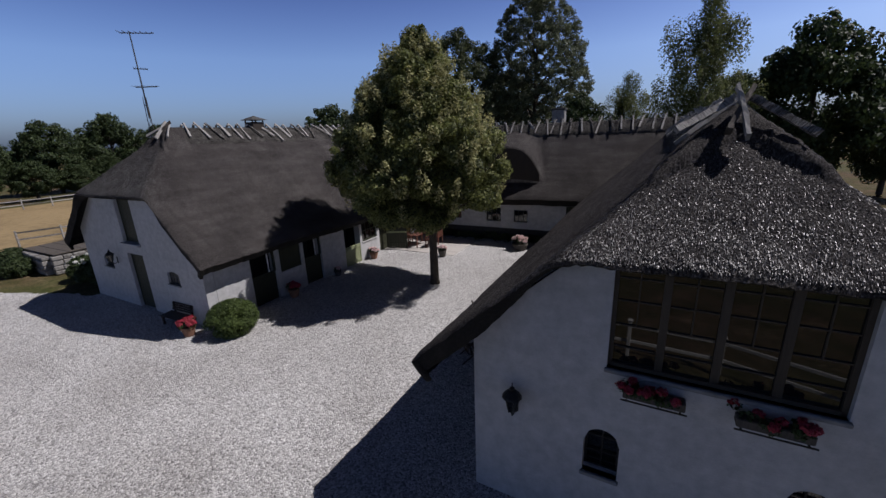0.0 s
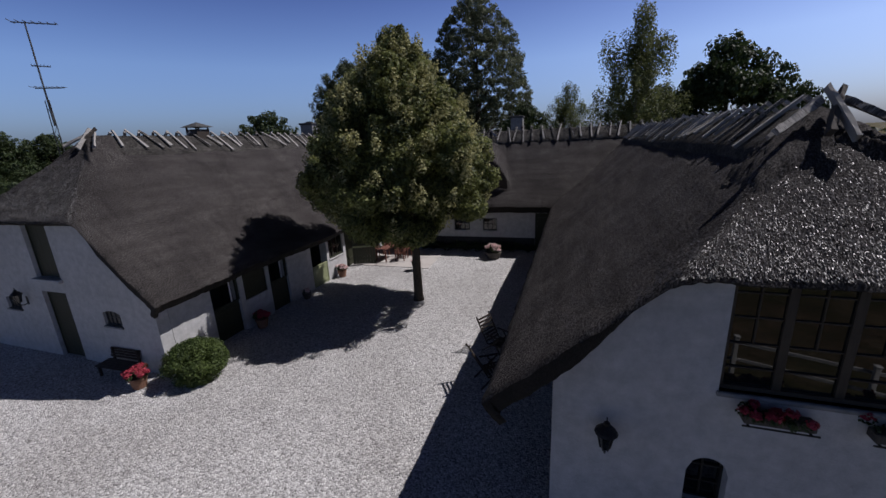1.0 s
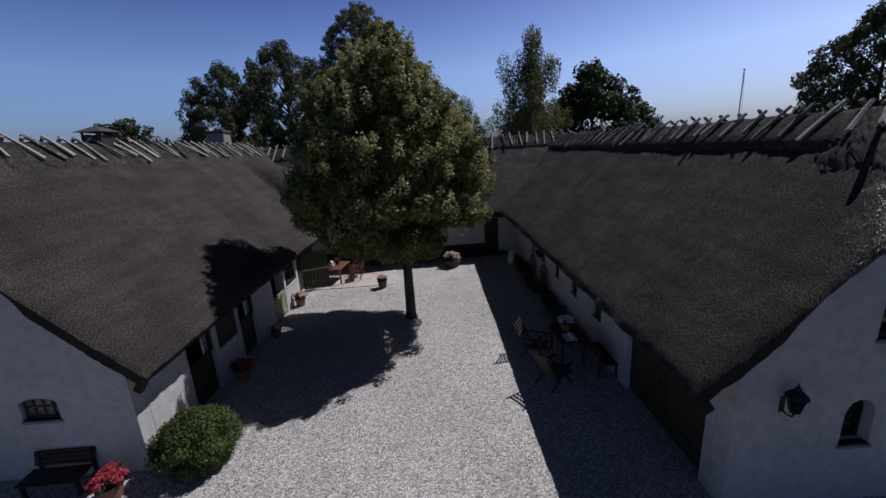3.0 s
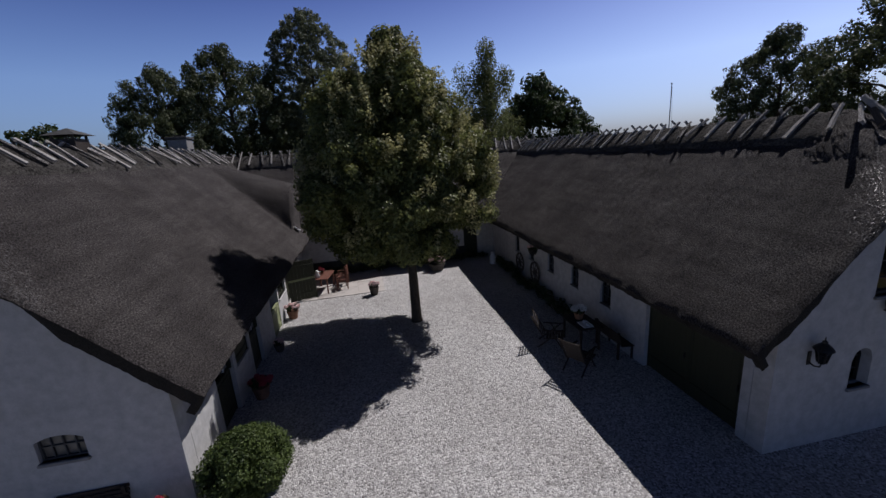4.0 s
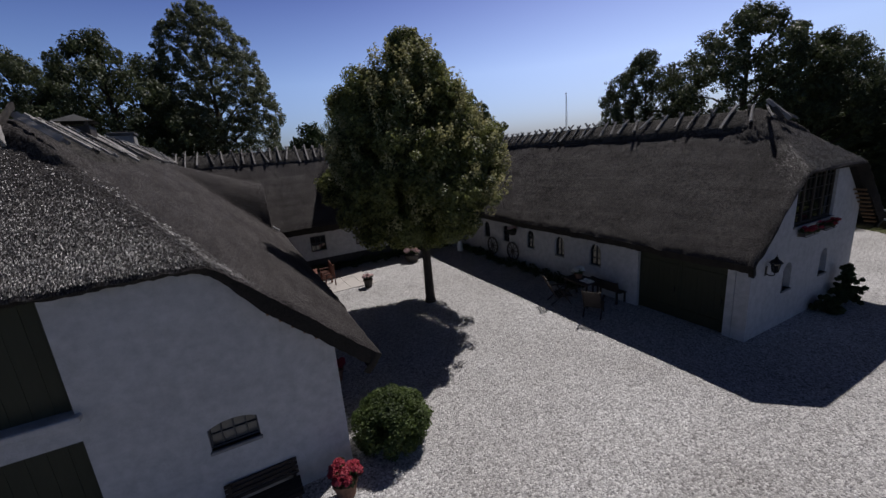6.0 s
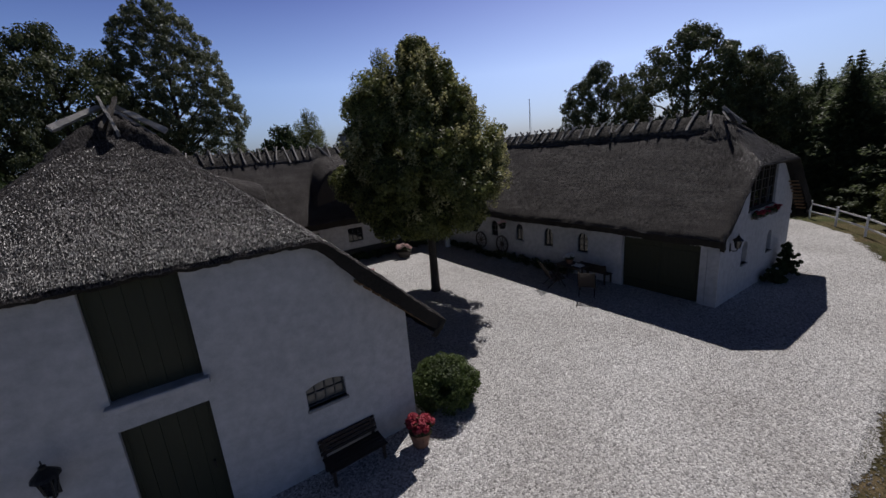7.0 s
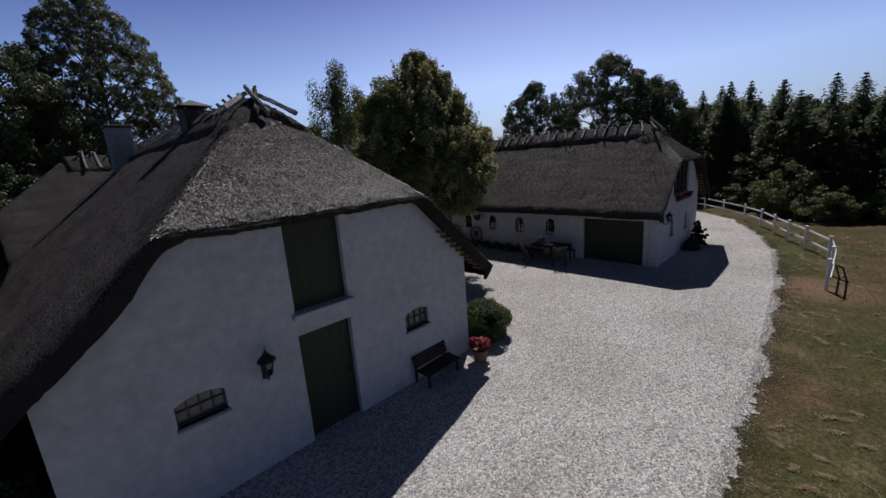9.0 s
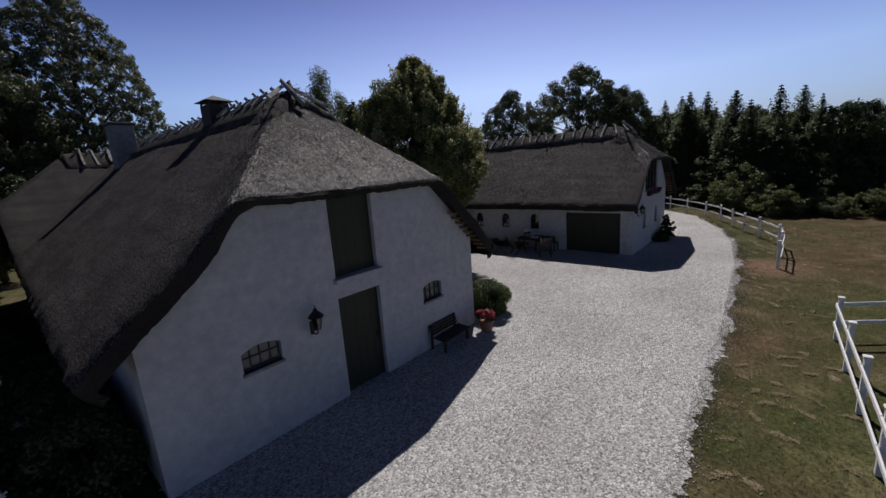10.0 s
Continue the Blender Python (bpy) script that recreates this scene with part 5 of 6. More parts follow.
def flower_box(m, label, seed):
    t = thing("flower_box", m, label, "flower box", "boxes under the gable window")
    part("trough", boxes(((0, -0.12, 0.02), (0.70, 0.16, 0.12)), bevel=0.015), OLD_TIMBER, t)
    part("rail", boxes(((0, -0.22, -0.05), (0.74, 0.016, 0.016)), ((-0.3, -0.11, -0.055), (0.02, 0.22, 0.016)), ((0.3, -0.11, -0.055), (0.02, 0.22, 0.016))), IRON, t, "thin iron bracket")
    rng = np.random.default_rng(seed)
    cs = [(rng.uniform(-0.36, 0.36), -0.15 + rng.normal() * 0.05, 0.07 + 0.07 * rng.random()) for _ in range(14)]
    v, q = leaf_cloud(cs, [0.075] * 14, 500, 0.05, seed)
    part("foliage", quads_mesh("foliage", v, q, DARK_LEAF), None, t)
    cs = [(c[0] * 1.1, c[1] - 0.05, c[2] + 0.07) for c in cs[:10]]
    v, q = leaf_cloud(cs, [0.055] * 10, 600, 0.045, seed + 5)
    part("blossoms", quads_mesh("blossoms", v, q, PETAL_RED), None, t)


flower_box(EAST_M @ pose(-0.62, 0, 2.66), "dark flower box of red geraniums under the gable window", 8)
flower_box(EAST_M @ pose(0.58, 0, 2.66), "dark flower box of red geraniums under the gable window", 9)


def bench(m, label):
    """A low slatted bench with a leaning back and no arms."""
    t = thing("garden_bench", m, label, "bench")
    for i in range(5):
        part("seat_slat", boxes(((0, -0.06 - i * 0.088, 0.42 - 0.006 * i), (1.2, 0.08, 0.03)), bevel=0.008), BENCH_WOOD, t)
    for i in range(4):
        part("back_slat", boxes(((0, 0.02 + i * 0.022, 0.5 + i * 0.085), (1.2, 0.028, 0.08)), bevel=0.008), BENCH_WOOD, t)
    for x in (-0.52, 0.52):
        part("leg", boxes(((x, -0.38, 0.2), (0.06, 0.06, 0.4))), BENCH_WOOD, t)
        part("leg", boxes(((x, 0.05, 0.4), (0.06, 0.05, 0.8))), BENCH_WOOD, t)
    return t


bench(pose(-13.84, 7.17, 0) @ Matrix.Diagonal((0.95, 1, 0.84, 1)), "dark slatted garden bench against the white gable")
bench(EAST_M @ pose(-3.55, 4.25, 0, 0, 0, 90), "dark slatted garden bench beside the gate")


def garden_table(m, label, w=1.4, d=0.8, wood=None):
    wood = wood or RED_WOOD
    t = thing("garden_table", m, label, "table")
    for i in range(7):
        part("slat", boxes(((0, -d / 2 + d / 14 + i * d / 7, 0.735), (w, d / 7 - 0.012, 0.03)), bevel=0.006), wood, t)
    part("apron", boxes(((0, -d / 2 + 0.09, 0.68), (w - 0.2, 0.03, 0.08)), ((0, d / 2 - 0.09, 0.68), (w - 0.2, 0.03, 0.08))), wood, t)
    for x in (-w / 2 + 0.1, w / 2 - 0.1):
        for y in (-d / 2 + 0.09, d / 2 - 0.09):
            part("leg", boxes(((x, y, 0.36), (0.06, 0.06, 0.72)), bevel=0.006), wood, t)
    return t


def garden_chair(m, label, group):
    t = thing("garden_chair", m, label, "chair", group)
    for i in range(5):
        part("seat_slat", boxes(((0, -0.18 + i * 0.09, 0.43), (0.46, 0.07, 0.025)), bevel=0.006), RED_WOOD, t)
    for i in range(6):
        part("back_slat", boxes(((-0.19 + i * 0.076, 0.26, 0.72), (0.04, 0.02, 0.5)), bevel=0.005), RED_WOOD, t)
    part("back_rail", boxes(((0, 0.27, 0.98), (0.5, 0.035, 0.07)), bevel=0.01), RED_WOOD, t)
    for x in (-0.23, 0.23):
        part("leg", boxes(((x, -0.2, 0.32), (0.045, 0.045, 0.64))), RED_WOOD, t)
        part("leg", boxes(((x, 0.25, 0.5), (0.045, 0.045, 1.0))), RED_WOOD, t)
        part("armrest", boxes(((x, 0.02, 0.65), (0.06, 0.52, 0.03)), bevel=0.008), RED_WOOD, t)
    return t


garden_table(pose(-10.75, 18.75, 0, 0, 0, 80), "red-brown slatted garden table on the patio")
flower_pot(pose(-10.8, 18.9, 0.75), "small pot of red flowers on the garden table", 0.1, 0.14, PETAL_RED, 0.16, 14)
chair = garden_chair(pose(-9.95, 18.6, 0, 0, 0, -80), "red-brown slatted garden chair at the table", "chairs at the garden table")
copy_thing(chair, pose(-11.5, 18.4, 0, 0, 0, 95))
copy_thing(chair, pose(-11.5, 19.2, 0, 0, 0, 85))
copy_thing(chair, pose(-9.9, 19.25, 0, 0, 0, -95))


def wheel(m, label):
    t = thing("cart_wheel", m, label, "wheel", "old cart wheels")
    bm = bmesh.new()
    n = 28
    for k in range(n):
        a, b = 2 * math.pi * k / n, 2 * math.pi * (k + 1) / n
        vs = []
        for ang in (a, b):
            for r in (0.40, 0.46):
                for y in (-0.03, 0.03):
                    vs.append(bm.verts.new((r * math.cos(ang), y, r * math.sin(ang))))
        for f in ((0, 1, 5, 4), (2, 6, 7, 3), (0, 4, 6, 2), (1, 3, 7, 5)):
            bm.faces.new([vs[i] for i in f])
    part("rim", bm, OLD_TIMBER, t)
    part("hub", lathe([(0.06, -0.08), (0.09, -0.04), (0.09, 0.04), (0.06, 0.08)], 12), OLD_TIMBER, t, m=pose(0, 0, 0, 90))
    for k in range(10):
        a = 2 * math.pi * k / 10
        part("spoke", tube([(0.07 * math.cos(a), 0, 0.07 * math.sin(a)), (0.41 * math.cos(a), 0, 0.41 * math.sin(a))], [0.022, 0.018], 6), OLD_TIMBER, t)
    return t


wheel(EAST_M @ pose(-3.34, 9.9, 0.72, 0, 8, 90), "old wooden cart wheel leaning on the white wall")
wheel(EAST_M @ pose(-3.34, 11.6, 0.72, 0, 8, 90), "old wooden cart wheel leaning on the white wall")


# ---- fences ----
def fence(points, label, h=1.05, every=1.9):
    t = thing("paddock_fence", Matrix.Identity(4), label, "fence")
    posts = []
    for a, b in zip(points, points[1:]):
        a, b = Vector((*a, 0)), Vector((*b, 0))
        n = max(1, round((b - a).length / every))
        posts += [a.lerp(b, i / n) for i in range(n)]
    posts.append(Vector((*points[-1], 0)))
    for p in posts:
        pst = part("post", boxes(((p.x, p.y, h / 2), (0.09, 0.09, h)), bevel=0.01), WHITE_PAINT, t)
        part("post_cap", boxes(((p.x, p.y, h + 0.02), (0.125, 0.125, 0.04)), bevel=0.01), WHITE_PAINT, pst)
    for a, b in zip(posts, posts[1:]):
        d = b - a
        ang = math.atan2(d.y, d.x)
        for z in (0.42, 0.88):
            m = Matrix.Translation((*(a.lerp(b, 0.5)).xy, z)) @ Euler((0, 0, ang)).to_matrix().to_4x4()
            bm = bmesh.new()
            box(bm, (0, -0.07, 0), (d.length + 0.05, 0.03, 0.085), m, 0.006)
            part("rail", bm, WHITE_PAINT, t)
    return t


fence([(-2.15, -0.05), (-0.1, -0.2), (1.95, -0.18), (4.2, 0.55), (5.8, 1.2), (7.5, 1.82), (9.6, 2.52), (11.6, 3.5), (13.8, 4.9), (15.8, 6.35), (18.9, 8.8)], "white-painted two-rail paddock fence along the drive")
fence([(-7.3, -3.6), (-9.0, -0.95), (-14.1, -0.85), (-24, -0.6), (-40, -0.4)], "white-painted two-rail paddock fence along the drive")


# ---- roof fittings ----
cowl = thing("roof_cowl", pose(-16.18, 13.36, 6.33), "square lead-covered ventilation cowl on the thatched ridge", "roof vent")
part("shaft", boxes(((0, 0, 0.15), (0.56, 0.62, 0.92)), bevel=0.01), FRAME_DARK, cowl, "dark boarded shaft")
for x in (-0.24, 0.24):
    for y in (-0.28, 0.28):
        part("post", boxes(((x, y, 0.66), (0.05, 0.05, 0.12))), OLD_TIMBER, cowl)
bm = bmesh.new()
vs = [bm.verts.new(v) for v in ((-0.4, -0.44, 0.70), (0.4, -0.44, 0.70), (0.4, 0.44, 0.70), (-0.4, 0.44, 0.70))]
top = bm.verts.new((0, 0, 0.90))
bm.faces.new(vs[::-1])
for k in range(4):
    bm.faces.new((vs[k], vs[(k + 1) % 4], top))
part("hood", bm, RUST, cowl, "pyramid hood of grey lead")
for i in range(4):
    part("flashing", boxes(((0.24 + 0.15 * i, 0.0, 0.08 + 0.012 * i), (0.16, 0.62 + 0.02 * i, 0.02)), bevel=0.004), FLASHING, cowl, "pale zinc flashing", pose(0, 0, 0, 0, 42, 0))

mast = thing("antenna_mast", pose(-24.0, 13.1, 0), "tall thin lattice mast with television aerials", "antenna")
for k in range(3):
    a = 2 * math.pi * k / 3
    part("mast_leg", tube([(0.22 * math.cos(a), 0.22 * math.sin(a), 0), (0.09 * math.cos(a), 0.09 * math.sin(a), 8.6)], [0.025, 0.02], 6), RUST, mast)
for i in range(20):
    a = 2 * math.pi * (i % 3) / 3
    b = a + 2 * math.pi / 3
    z = 0.4 * i + 0.3
    r = 0.22 - 0.13 * z / 8.6
    part("brace", tube([(r * math.cos(a), r * math.sin(a), z), (r * math.cos(b), r * math.sin(b), z + 0.4)], [0.012, 0.012], 5), RUST, mast)
part("pole", tube([(0, 0, 7.5), (0, 0, 11.75)], [0.04, 0.028], 8), RUST, mast)
for z, l, ang in ((11.7, 1.5, 40), (10.0, 0.6, 60), (9.1, 1.1, 30)):
    bm = bmesh.new()
    mm = Matrix.Translation((0, 0, z)) @ Euler((0, 0, radians(ang))).to_matrix().to_4x4()
    box(bm, (l * 0.2, 0, 0), (l, 0.04, 0.04), mm)
    for i in range(7):
        box(bm, (-l * 0.3 + i * l / 6, 0, 0.03), (0.02, 0.7 - 0.06 * i, 0.02), mm)
    part("aerial", bm, RUST, mast)

pole = thing("flagpole", pose(18.62, 30.6, 0), "slim white flagpole behind the barn", "flagpole")
part("pole", tube([(0, 0, 0), (0, 0, 10.35)], [0.07, 0.035], 10), WHITE_PAINT, pole)
part("knob", lathe([(0.02, 10.33), (0.07, 10.4), (0.07, 10.45), (0.02, 10.51)], 10), WHITE_PAINT, pole)
part("halyard", tube([(0.05, 0, 10.2), (0.3, -0.1, 5.0), (0.12, -0.05, 1.2)], [0.012] * 3, 5), WHITE_PAINT, pole, "slack white halyard")


# ---- east side of the yard ----
def low_hedge(m, length, label, seed, h=0.4, leaf=None):
    """A strip of low plants against a wall, along local y."""
    t = thing("plant_border", m, label, "plants")
    rng = np.random.default_rng(seed)
    n = int(length / 0.16)
    cs = [(rng.normal() * 0.12, length * (i + 0.5) / n, h * (0.25 + 0.5 * rng.random())) for i in range(n)]
    v, q = leaf_cloud(cs, [0.2] * n, n * 70, 0.09, seed, 0.8)
    v[:, 2] = np.maximum(v[:, 2], 0.005)
    part("foliage", quads_mesh("foliage", v, q, leaf or DARK_LEAF), None, t)


low_hedge(EAST_M @ pose(-3.5, 5.4, 0), 9.2, "dark low plants along the foot of the white wall", 71)
low_hedge(pose(-1.9, 21.0, 0, 0, 0, 90), 9.5, "dark low plants along the foot of the house wall", 72, 0.5)
shrub("gable_shrub", EAST_M @ pose(1.9, -0.42, 0), "dark leafy shrub against the white gable", 0.36, 1.1, DARK_LEAF, 6000, 0.11, 21, ragged=1.0)
shrub("gable_plant", EAST_M @ pose(0.7, -0.4, 0), "low dark plant against the white gable", 0.36, 0.42, DARK_LEAF, 4500, 0.1, 22, ragged=1.0)

garden_table(EAST_M @ pose(-4.05, 4.9, 0, 0, 0, 90), "dark garden table in the barn's shade", 1.2, 0.75, BENCH_WOOD)
flower_pot(EAST_M @ pose(-4.05, 5.05, 0.75), "pot of white flowers on the garden table", 0.16, 0.2, PETAL_WHITE, 0.26, 31)
flower_pot(EAST_M @ pose(-3.55, 9.6, 1.62), "hanging basket of trailing flowers on the wall", 0.2, 0.18, PETAL_PINK, 0.26, 33, IRON)
flower_pot(pose(-11.8, 12.95, 0), "small dark pot against the stable wall", 0.17, 0.26, PETAL_PINK, 0.18, 34, OLD_TIMBER)


tray = thing("serving_tray", EAST_M @ pose(-4.1, 4.6, 0.752), "white enamel tray with two cups on the garden table", "tray")
part("dish", boxes(((0, 0, 0.008), (0.3, 0.42, 0.016)), ((0.145, 0, 0.02), (0.012, 0.42, 0.03)), ((-0.145, 0, 0.02), (0.012, 0.42, 0.03)), bevel=0.003), WHITE_PAINT, tray)
for y in (-0.1, 0.09):
    part("cup", lathe([(0.025, 0.016), (0.035, 0.02), (0.042, 0.09), (0.038, 0.09)], 12), WHITE_PAINT, tray, m=pose(0.02, y, 0))


def deck_chair(m, label):
    """A reclining slatted chair."""
    t = thing("deck_chair", m, label, "chair", "reclining chairs in the yard")
    for i in range(6):
        part("seat_slat", boxes(((0, -0.25 + i * 0.085, 0.36 - 0.012 * i), (0.52, 0.065, 0.022)), bevel=0.005), BENCH_WOOD, t)
    for i in range(8):
        part("back_slat", boxes(((0, 0.27 + i * 0.045, 0.38 + i * 0.08), (0.5, 0.022, 0.06)), bevel=0.005), BENCH_WOOD, t)
    for x in (-0.27, 0.27):
        part("side_rail", tube([(x, -0.3, 0.35), (x, 0.25, 0.30), (x, 0.65, 1.02)], [0.025] * 3, 6), BENCH_WOOD, t)
        part("leg", tube([(x, -0.28, 0.0), (x, 0.1, 0.58)], [0.025] * 2, 6), BENCH_WOOD, t)
        part("leg", tube([(x, 0.45, 0.0), (x, -0.2, 0.56)], [0.025] * 2, 6), BENCH_WOOD, t)
        part("armrest", boxes(((x, 0.0, 0.58), (0.07, 0.62, 0.028)), bevel=0.008), BENCH_WOOD, t)


deck_chair(pose(-3.45, 10.35, 0, 0, 0, 60), "red-brown reclining chair in the barn's shade")
deck_chair(pose(-3.4, 8.95, 0, 0, 0, 120), "red-brown reclining chair in the barn's shade")

churn = thing("milk_churn", pose(-2.05, 19.5, 0), "pale metal milk churn by the house corner", "churn")
part("body", lathe([(0.15, 0), (0.17, 0.02), (0.17, 0.38), (0.1, 0.5), (0.1, 0.58), (0.13, 0.6)], 16), WHITE_PAINT, churn, smooth=True)
part("lid", lathe([(0.12, 0.6), (0.12, 0.63), (0.03, 0.65)], 14), WHITE_PAINT, churn)

# the stable gate's leaf stands open into the yard
leaf = thing("open_gate", pose(-12.08, 17.42, 0.03, 0, 0, 22), "dark green boarded gate leaf standing open into the yard", "gate")
for i in range(8):
    part("board", boxes(((0.075 + 0.145 * i, 0, 0.9), (0.138, 0.035, 1.75 + 0.012 * (i % 3))), bevel=0.005), GREEN, leaf)
for z in (0.3, 0.95, 1.55):
    part("ledge", boxes(((0.58, -0.03, z), (1.12, 0.03, 0.09)), bevel=0.006), GREEN_LIGHT if z == 0.95 else GREEN, leaf)
part("handle", boxes(((1.08, -0.05, 1.05), (0.03, 0.03, 0.16)), bevel=0.005), IRON, leaf)
jug = thing("white_jug", pose(-10.95, 18.35, 0.75), "white enamel jug on the garden table", "jug")
part("body", lathe([(0.07, 0), (0.1, 0.02), (0.11, 0.14), (0.07, 0.27), (0.075, 0.34)], 16), WHITE_PAINT, jug, smooth=True)
part("handle", tube([(0.08, 0, 0.3), (0.16, 0, 0.26), (0.17, 0, 0.16), (0.11, 0, 0.08)], [0.012] * 4, 6), WHITE_PAINT, jug)

# ---- patio ----
patio = thing("patio", Matrix.Identity(4), "pale worn paving slabs in the corner of the yard", "paving", kind="structure")
SLAB = bm_mesh("slab", boxes(((0, 0, 0), (0.594, 0.594, 0.05)), bevel=0.005), FLAG)
prnd = random.Random(5)
for i in range(7):
    for j in range(5):
        part("slab", SLAB, None, patio, m=pose(-11.9 + 0.6 * i, 17.75 + 0.6 * j, 0.0 + prnd.uniform(-0.004, 0.006), prnd.uniform(-0.5, 0.5), prnd.uniform(-0.5, 0.5), prnd.uniform(-0.6, 0.6)))
# ---- west side ----
pit = thing("stone_pit", Matrix.Identity(4), "low walled pit of grey field stone with a plank lid", "stone wall")


def stone_course(a, b, h, seed):
    r = random.Random(seed)
    a, b = Vector((*a, 0)), Vector((*b, 0))
    d = b - a
    ang = math.degrees(math.atan2(d.y, d.x))
    z = 0.0
    while z < h - 0.05:
        hh = r.uniform(0.2, 0.3)
        u = 0.0
        while u < d.length - 0.05:
            w = min(r.uniform(0.3, 0.6), d.length - u)
            p = a + d * ((u + w / 2) / d.length)
            part("stone", boxes(((0, 0, 0), (w - 0.02, 0.34 + r.uniform(-0.03, 0.05), hh - 0.02)), bevel=0.035), STONE, pit, m=pose(p.x, p.y, z + hh / 2, r.uniform(-2, 2), 0, ang + r.uniform(-2, 2)))
            u += w
        z += hh


stone_course((-25.7, 7.9), (-25.3, 10.6), 0.95, 1)
stone_course((-25.9, 7.8), (-28.9, 8.05), 0.95, 2)
stone_course((-28.9, 8.2), (-28.3, 10.6), 0.95, 3)
for i in range(4):
    part("lid_plank", boxes(((-27.3, 8.3 + 0.62 * i, 1.04 + 0.004 * i), (3.6, 0.6, 0.05)), bevel=0.01), OLD_TIMBER, pit)


def hydrangea(m, label, seed, petals):
    t = shrub("flowering_shrub", m, label, 0.75, 1.15, DARK_LEAF, 4500, 0.11, seed)
    rng = np.random.default_rng(seed + 7)
    cs = []
    for _ in range(6):
        a, k = rng.uniform(0, 6.28), rng.uniform(0.3, 0.8)
        cs.append((k * math.cos(a), k * math.sin(a), 1.15 - 0.55 * k * k + 0.05))
    v, q = leaf_cloud(cs, [0.09] * 6, 500, 0.05, seed + 8)
    part("blossoms", quads_mesh("blossoms", v, q, petals), None, t)


shrub("dark_shrub", pose(-27.6, 7.2, 0), "dark weedy shrub beside the stone pit", 0.8, 0.9, DARK_LEAF, 6000, 0.09, 93)
shrub("dark_shrub", pose(-29.4, 7.6, 0), "dark weedy shrub beside the stone pit", 0.9, 1.1, DARK_LEAF, 6000, 0.09, 94)
hydrangea(pose(-23.3, 8.3, 0), "leafy shrub with pale blossoms beside the stone pit", 53, PETAL_WHITE)
hydrangea(pose(-22.1, 8.1, 0), "leafy shrub with pale blossoms beside the barn", 51, PETAL_WHITE)
hydrangea(pose(-21.7, 9.4, 0), "leafy shrub with pink blossoms beside the barn", 52, PETAL_PINK)
for i in range(4):
    shrub("dark_shrub", pose(-21.05, 8.2 + 1.15 * i, 0), "dark climbing shrub against the barn wall", 0.72, 1.7, DARK_LEAF, 9000, 0.07, 80 + i)
for i in range(5):
    shrub("dark_shrub", pose(-21.6 - 0.3 * (i % 2), 11.0 + 1.7 * i, 0), "dark unlit shrub behind the barn", 1.0, 1.6, DARK_LEAF, 9000, 0.08, 60 + i)

field = new("stubble_field", outline_sheet("stubble_field", [(-34, -30), (-33, 8), (-36, 14), (-36, 40), (-64, 40), (-62, -30)], -0.006, FIELD, 2.0, 0.6, 9))
tagged(field, "golden dry stubble field beyond the farm", "field", kind="structure")


def rail_fence(points, label, h=1.1, every=2.6):
    t = thing("field_fence", Matrix.Identity(4), label, "fence")
    posts = []
    for a, b in zip(points, points[1:]):
        a, b = Vector((*a, 0)), Vector((*b, 0))
        n = max(1, round((b - a).length / every))
        posts += [a.lerp(b, i / n) for i in range(n)]
    posts.append(Vector((*points[-1], 0)))
    for p in posts:
        part("post", boxes(((p.x, p.y, h / 2), (0.1, 0.1, h)), bevel=0.01), TIMBER, t)
    for a, b in zip(posts, posts[1:]):
        d = b - a
        for z in (0.5, 0.95):
            bm = bmesh.new()
            box(bm, (0, 0, 0), (d.length, 0.04, 0.1), Matrix.Translation((*(a.lerp(b, 0.5)).xy, z)) @ Euler((0, 0, math.atan2(d.y, d.x))).to_matrix().to_4x4())
            part("rail", bm, TIMBER, t)


rail_fence([(-62, -4), (-61, 8), (-60, 20), (-62, 34)], "weathered timber rail fence along the field")
rail_fence([(-36, 9.8), (-34, 16), (-35, 26)], "weathered timber rail fence along the field")


# ---- loose matter on the ground ----
def inside_yard(x, y):
    pts = YARD
    hit = np.zeros(len(x), dtype=bool)
    for (x1, y1), (x2, y2) in zip(pts, pts[1:] + pts[:1]):
        cross = (y1 > y) != (y2 > y)
        with np.errstate(divide="ignore", invalid="ignore"):
            hit ^= cross & (x < (x2 - x1) * (y - y1) / (y2 - y1 + 1e-12) + x1)
    return hit


def border(x):
    """The near edge of the gravel."""
    return np.interp(x, [p[0] for p in YARD[:10]], [p[1] for p in YARD[:10]])


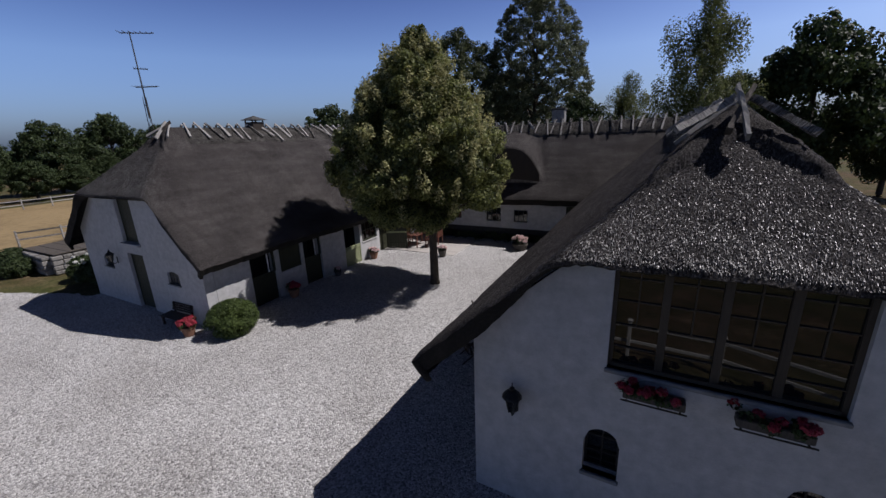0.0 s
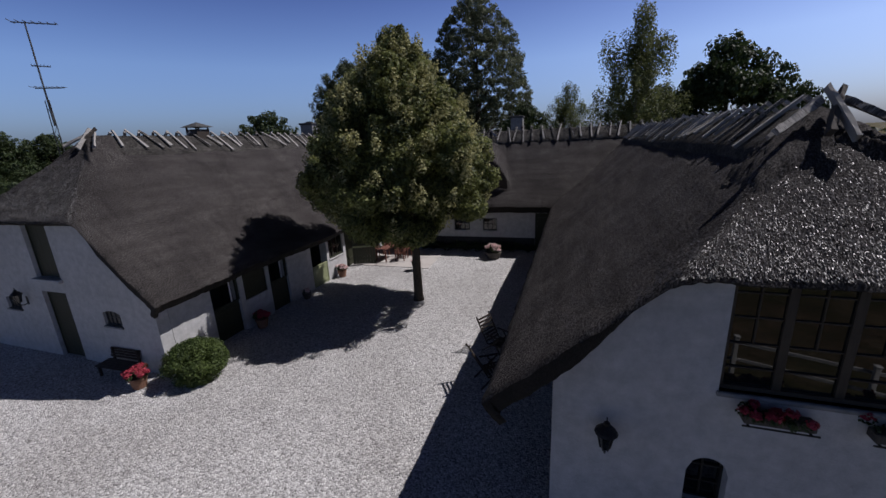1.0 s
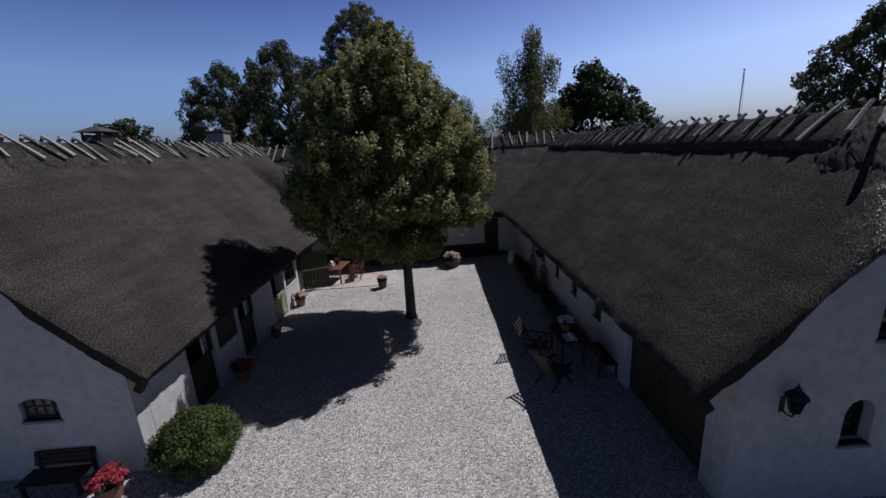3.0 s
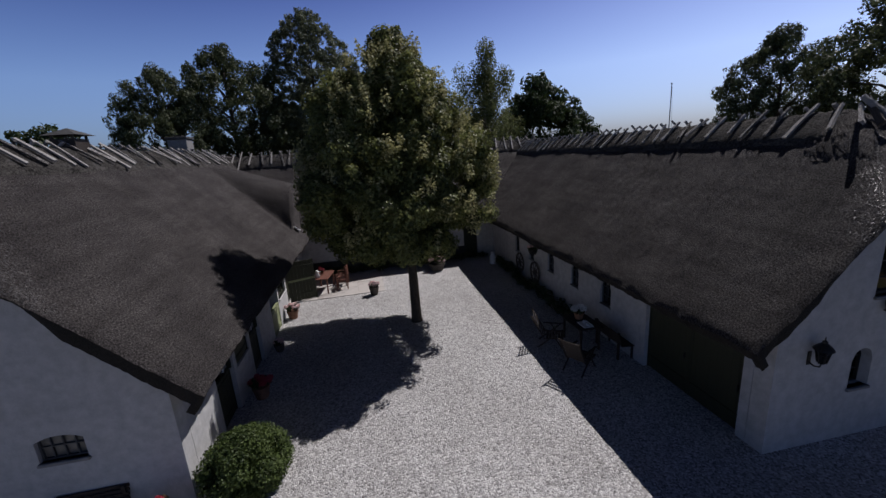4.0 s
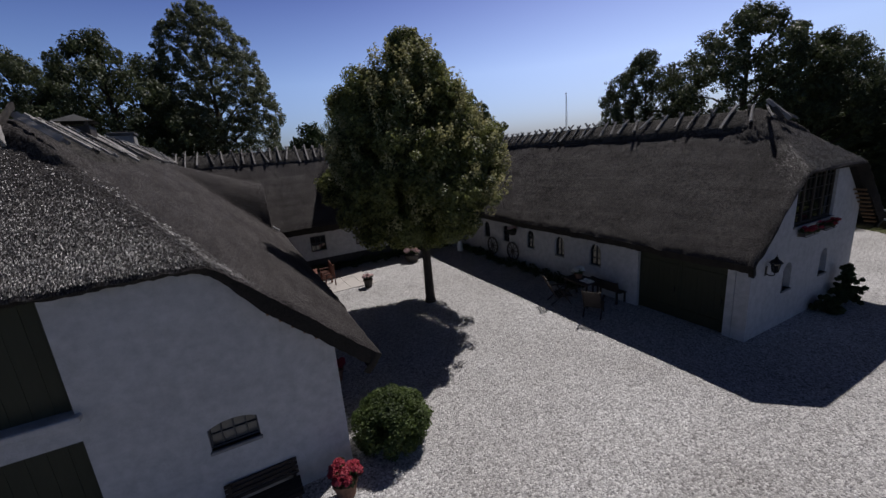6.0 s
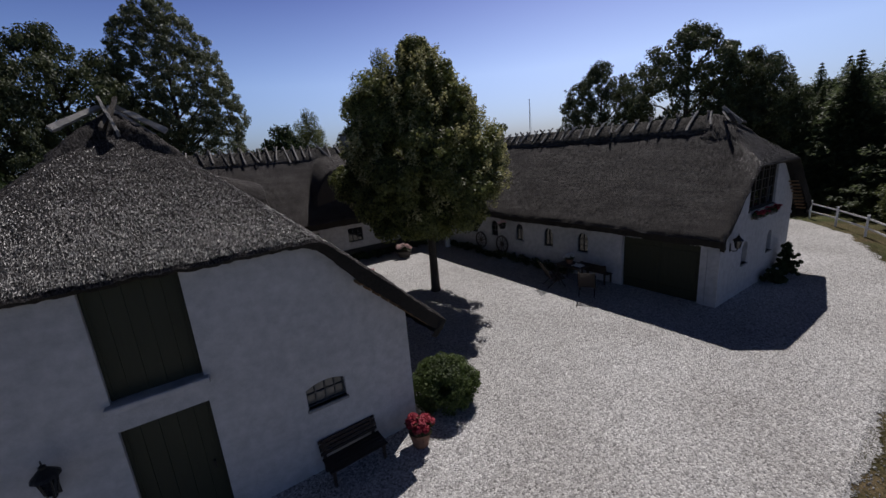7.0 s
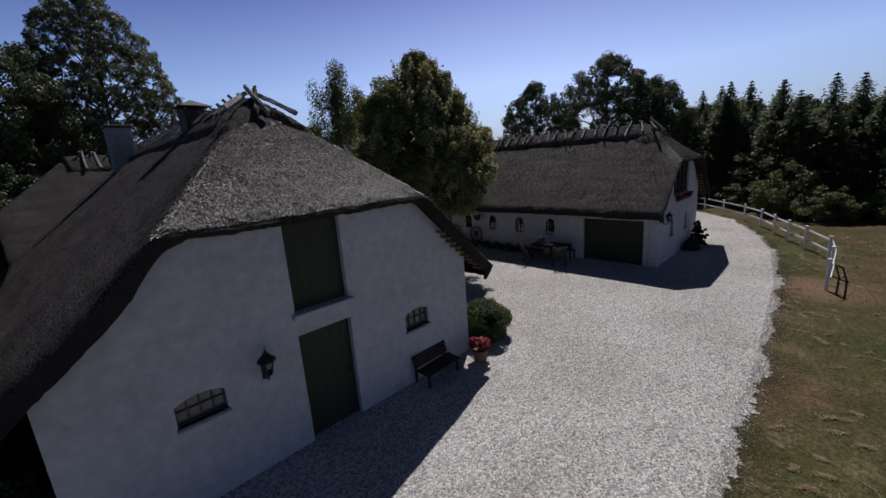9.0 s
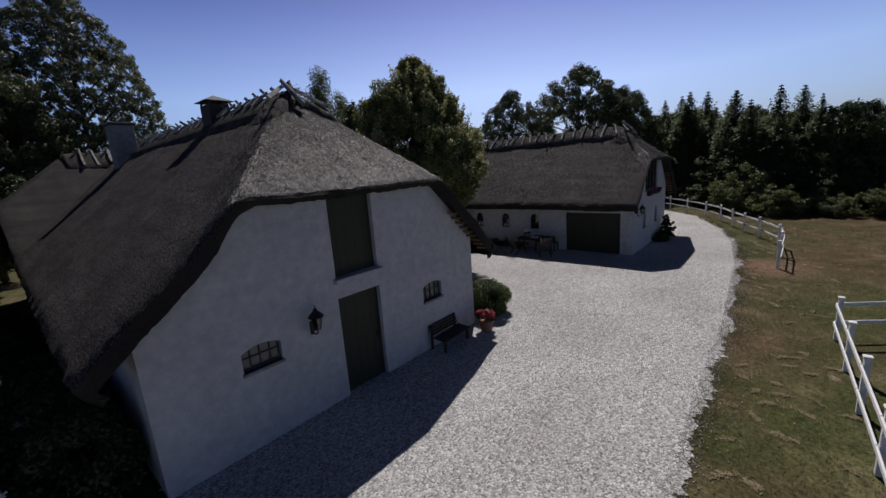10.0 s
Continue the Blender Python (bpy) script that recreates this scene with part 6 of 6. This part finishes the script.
def grass_tufts():
    """Blades along the border of the gravel and over the meadow beside the fence."""
    rng = np.random.default_rng(91)
    x0 = rng.uniform(-27, 10, 30000)
    x = np.concatenate([x0, rng.uniform(-27, 14, 150000), rng.uniform(4, 16, 9000)])
    y = np.concatenate([border(x0) + 0.12 - rng.exponential(0.22, 30000), rng.uniform(-9, 1.3, 150000), rng.uniform(-0.5, 5.5, 9000)])
    keep = ~inside_yard(x, y) | (np.arange(len(x)) < 30000)
    keep &= vnoise(x * 0.9, y * 0.9, 4) + 0.35 * rng.random(len(x)) > 0.45
    x, y = x[keep], y[keep]
    n = len(x)
    h = rng.uniform(0.004, 0.03, n) * (0.5 + vnoise(x * 0.5, y * 0.5, 8))
    a = rng.uniform(0, 6.28, n)
    lean = rng.normal(size=(n, 2)) * 0.07
    w = 0.006
    base = np.stack([x, y, np.full(n, -0.03)], -1)
    sd = np.stack([np.cos(a) * w, np.sin(a) * w, 0 * a], -1)
    tip = base + np.stack([lean[:, 0], lean[:, 1], h + 0.025], -1)
    v = np.stack([base - sd, base + sd, tip + sd * 0.3, tip - sd * 0.3], 1).reshape(-1, 3)
    return tagged(new("grass_tufts", quads_mesh("grass_tufts", v, np.arange(4 * n).reshape(-1, 4), BLADE)), "sparse dry grass along the gravel and under the fence", "grass", kind="stuff")


def loose_gravel():
    """Larger pebbles that lie on the gravel."""
    rng = np.random.default_rng(95)
    x, y = rng.uniform(-25, 1, 56000), rng.uniform(0.5, 17.5, 56000)
    ex = rng.uniform(-27, 6, 9000)
    x, y = np.concatenate([x, ex]), np.concatenate([y, border(ex) + 0.2 - rng.exponential(0.16, 9000)])
    stray = np.arange(len(x)) >= 56000
    keep = (inside_yard(x, y) | stray) & ~((x < -12.1) & (y > 7.2)) & ~((x > -2.1) & (y > 5.1))
    x, y = x[keep], y[keep]
    n = len(x)
    r = rng.uniform(0.007, 0.02, n)
    a = rng.uniform(0, 6.28, n)
    k = rng.uniform(0.6, 1.0, n)
    c, s = np.cos(a), np.sin(a)
    ux, uy = np.stack([c * r, s * r], -1), np.stack([-s * r * k, c * r * k], -1)
    p = np.stack([x, y], -1)
    ring = [p + ux, p + uy, p - ux, p - uy]
    low = [np.column_stack([q, np.full(n, -0.004)]) for q in ring]
    top = [np.column_stack([p + (q - p) * 0.55, r * rng.uniform(0.25, 0.5, n)]) for q in ring]
    v = np.stack(low + top, 1).reshape(-1, 3)
    b = np.arange(n)[:, None] * 8
    quads = np.concatenate([b + np.array([[4, 5, 6, 7]]), b + np.array([[0, 1, 5, 4]]), b + np.array([[1, 2, 6, 5]]), b + np.array([[2, 3, 7, 6]]), b + np.array([[3, 0, 4, 7]])])
    return tagged(new("loose_gravel", quads_mesh("loose_gravel", v, quads, PEBBLE)), "loose pale pebbles on the yard", "gravel", kind="stuff")


def straw_wisps():
    """Wisps of mown straw left on the meadow."""
    rng = np.random.default_rng(97)
    cx, cy = rng.uniform(-24, 8, 170), 0.9 - rng.exponential(1.5, 170)
    v = []
    for i in range(170):
        k = rng.integers(30, 120)
        a0 = rng.uniform(0, 3.14)
        along = rng.normal(size=k) * rng.uniform(0.04, 0.15)
        across = rng.normal(size=k) * 0.03
        x = cx[i] + along * math.cos(a0) - across * math.sin(a0)
        y = cy[i] + along * math.sin(a0) + across * math.cos(a0)
        a = a0 + rng.normal(size=k) * 0.8
        ln = rng.uniform(0.03, 0.09, k)
        z = -0.012 + rng.uniform(0.0, 0.03, k)
        ux, uy = np.cos(a), np.sin(a)
        for j in range(k):
            for s, w in ((-1, -0.004), (-1, 0.004), (1, 0.004), (1, -0.004)):
                v.append((x[j] + s * ux[j] * ln[j] / 2 - uy[j] * w, y[j] + s * uy[j] * ln[j] / 2 + ux[j] * w, z[j] + 0.008 * s))
    return tagged(new("straw_wisps", quads_mesh("straw_wisps", np.array(v), np.arange(len(v)).reshape(-1, 4), STRAW)), "pale wisps of dry mown straw on the grass", "straw", kind="stuff")


grass_tufts()
straw_wisps()
loose_gravel()
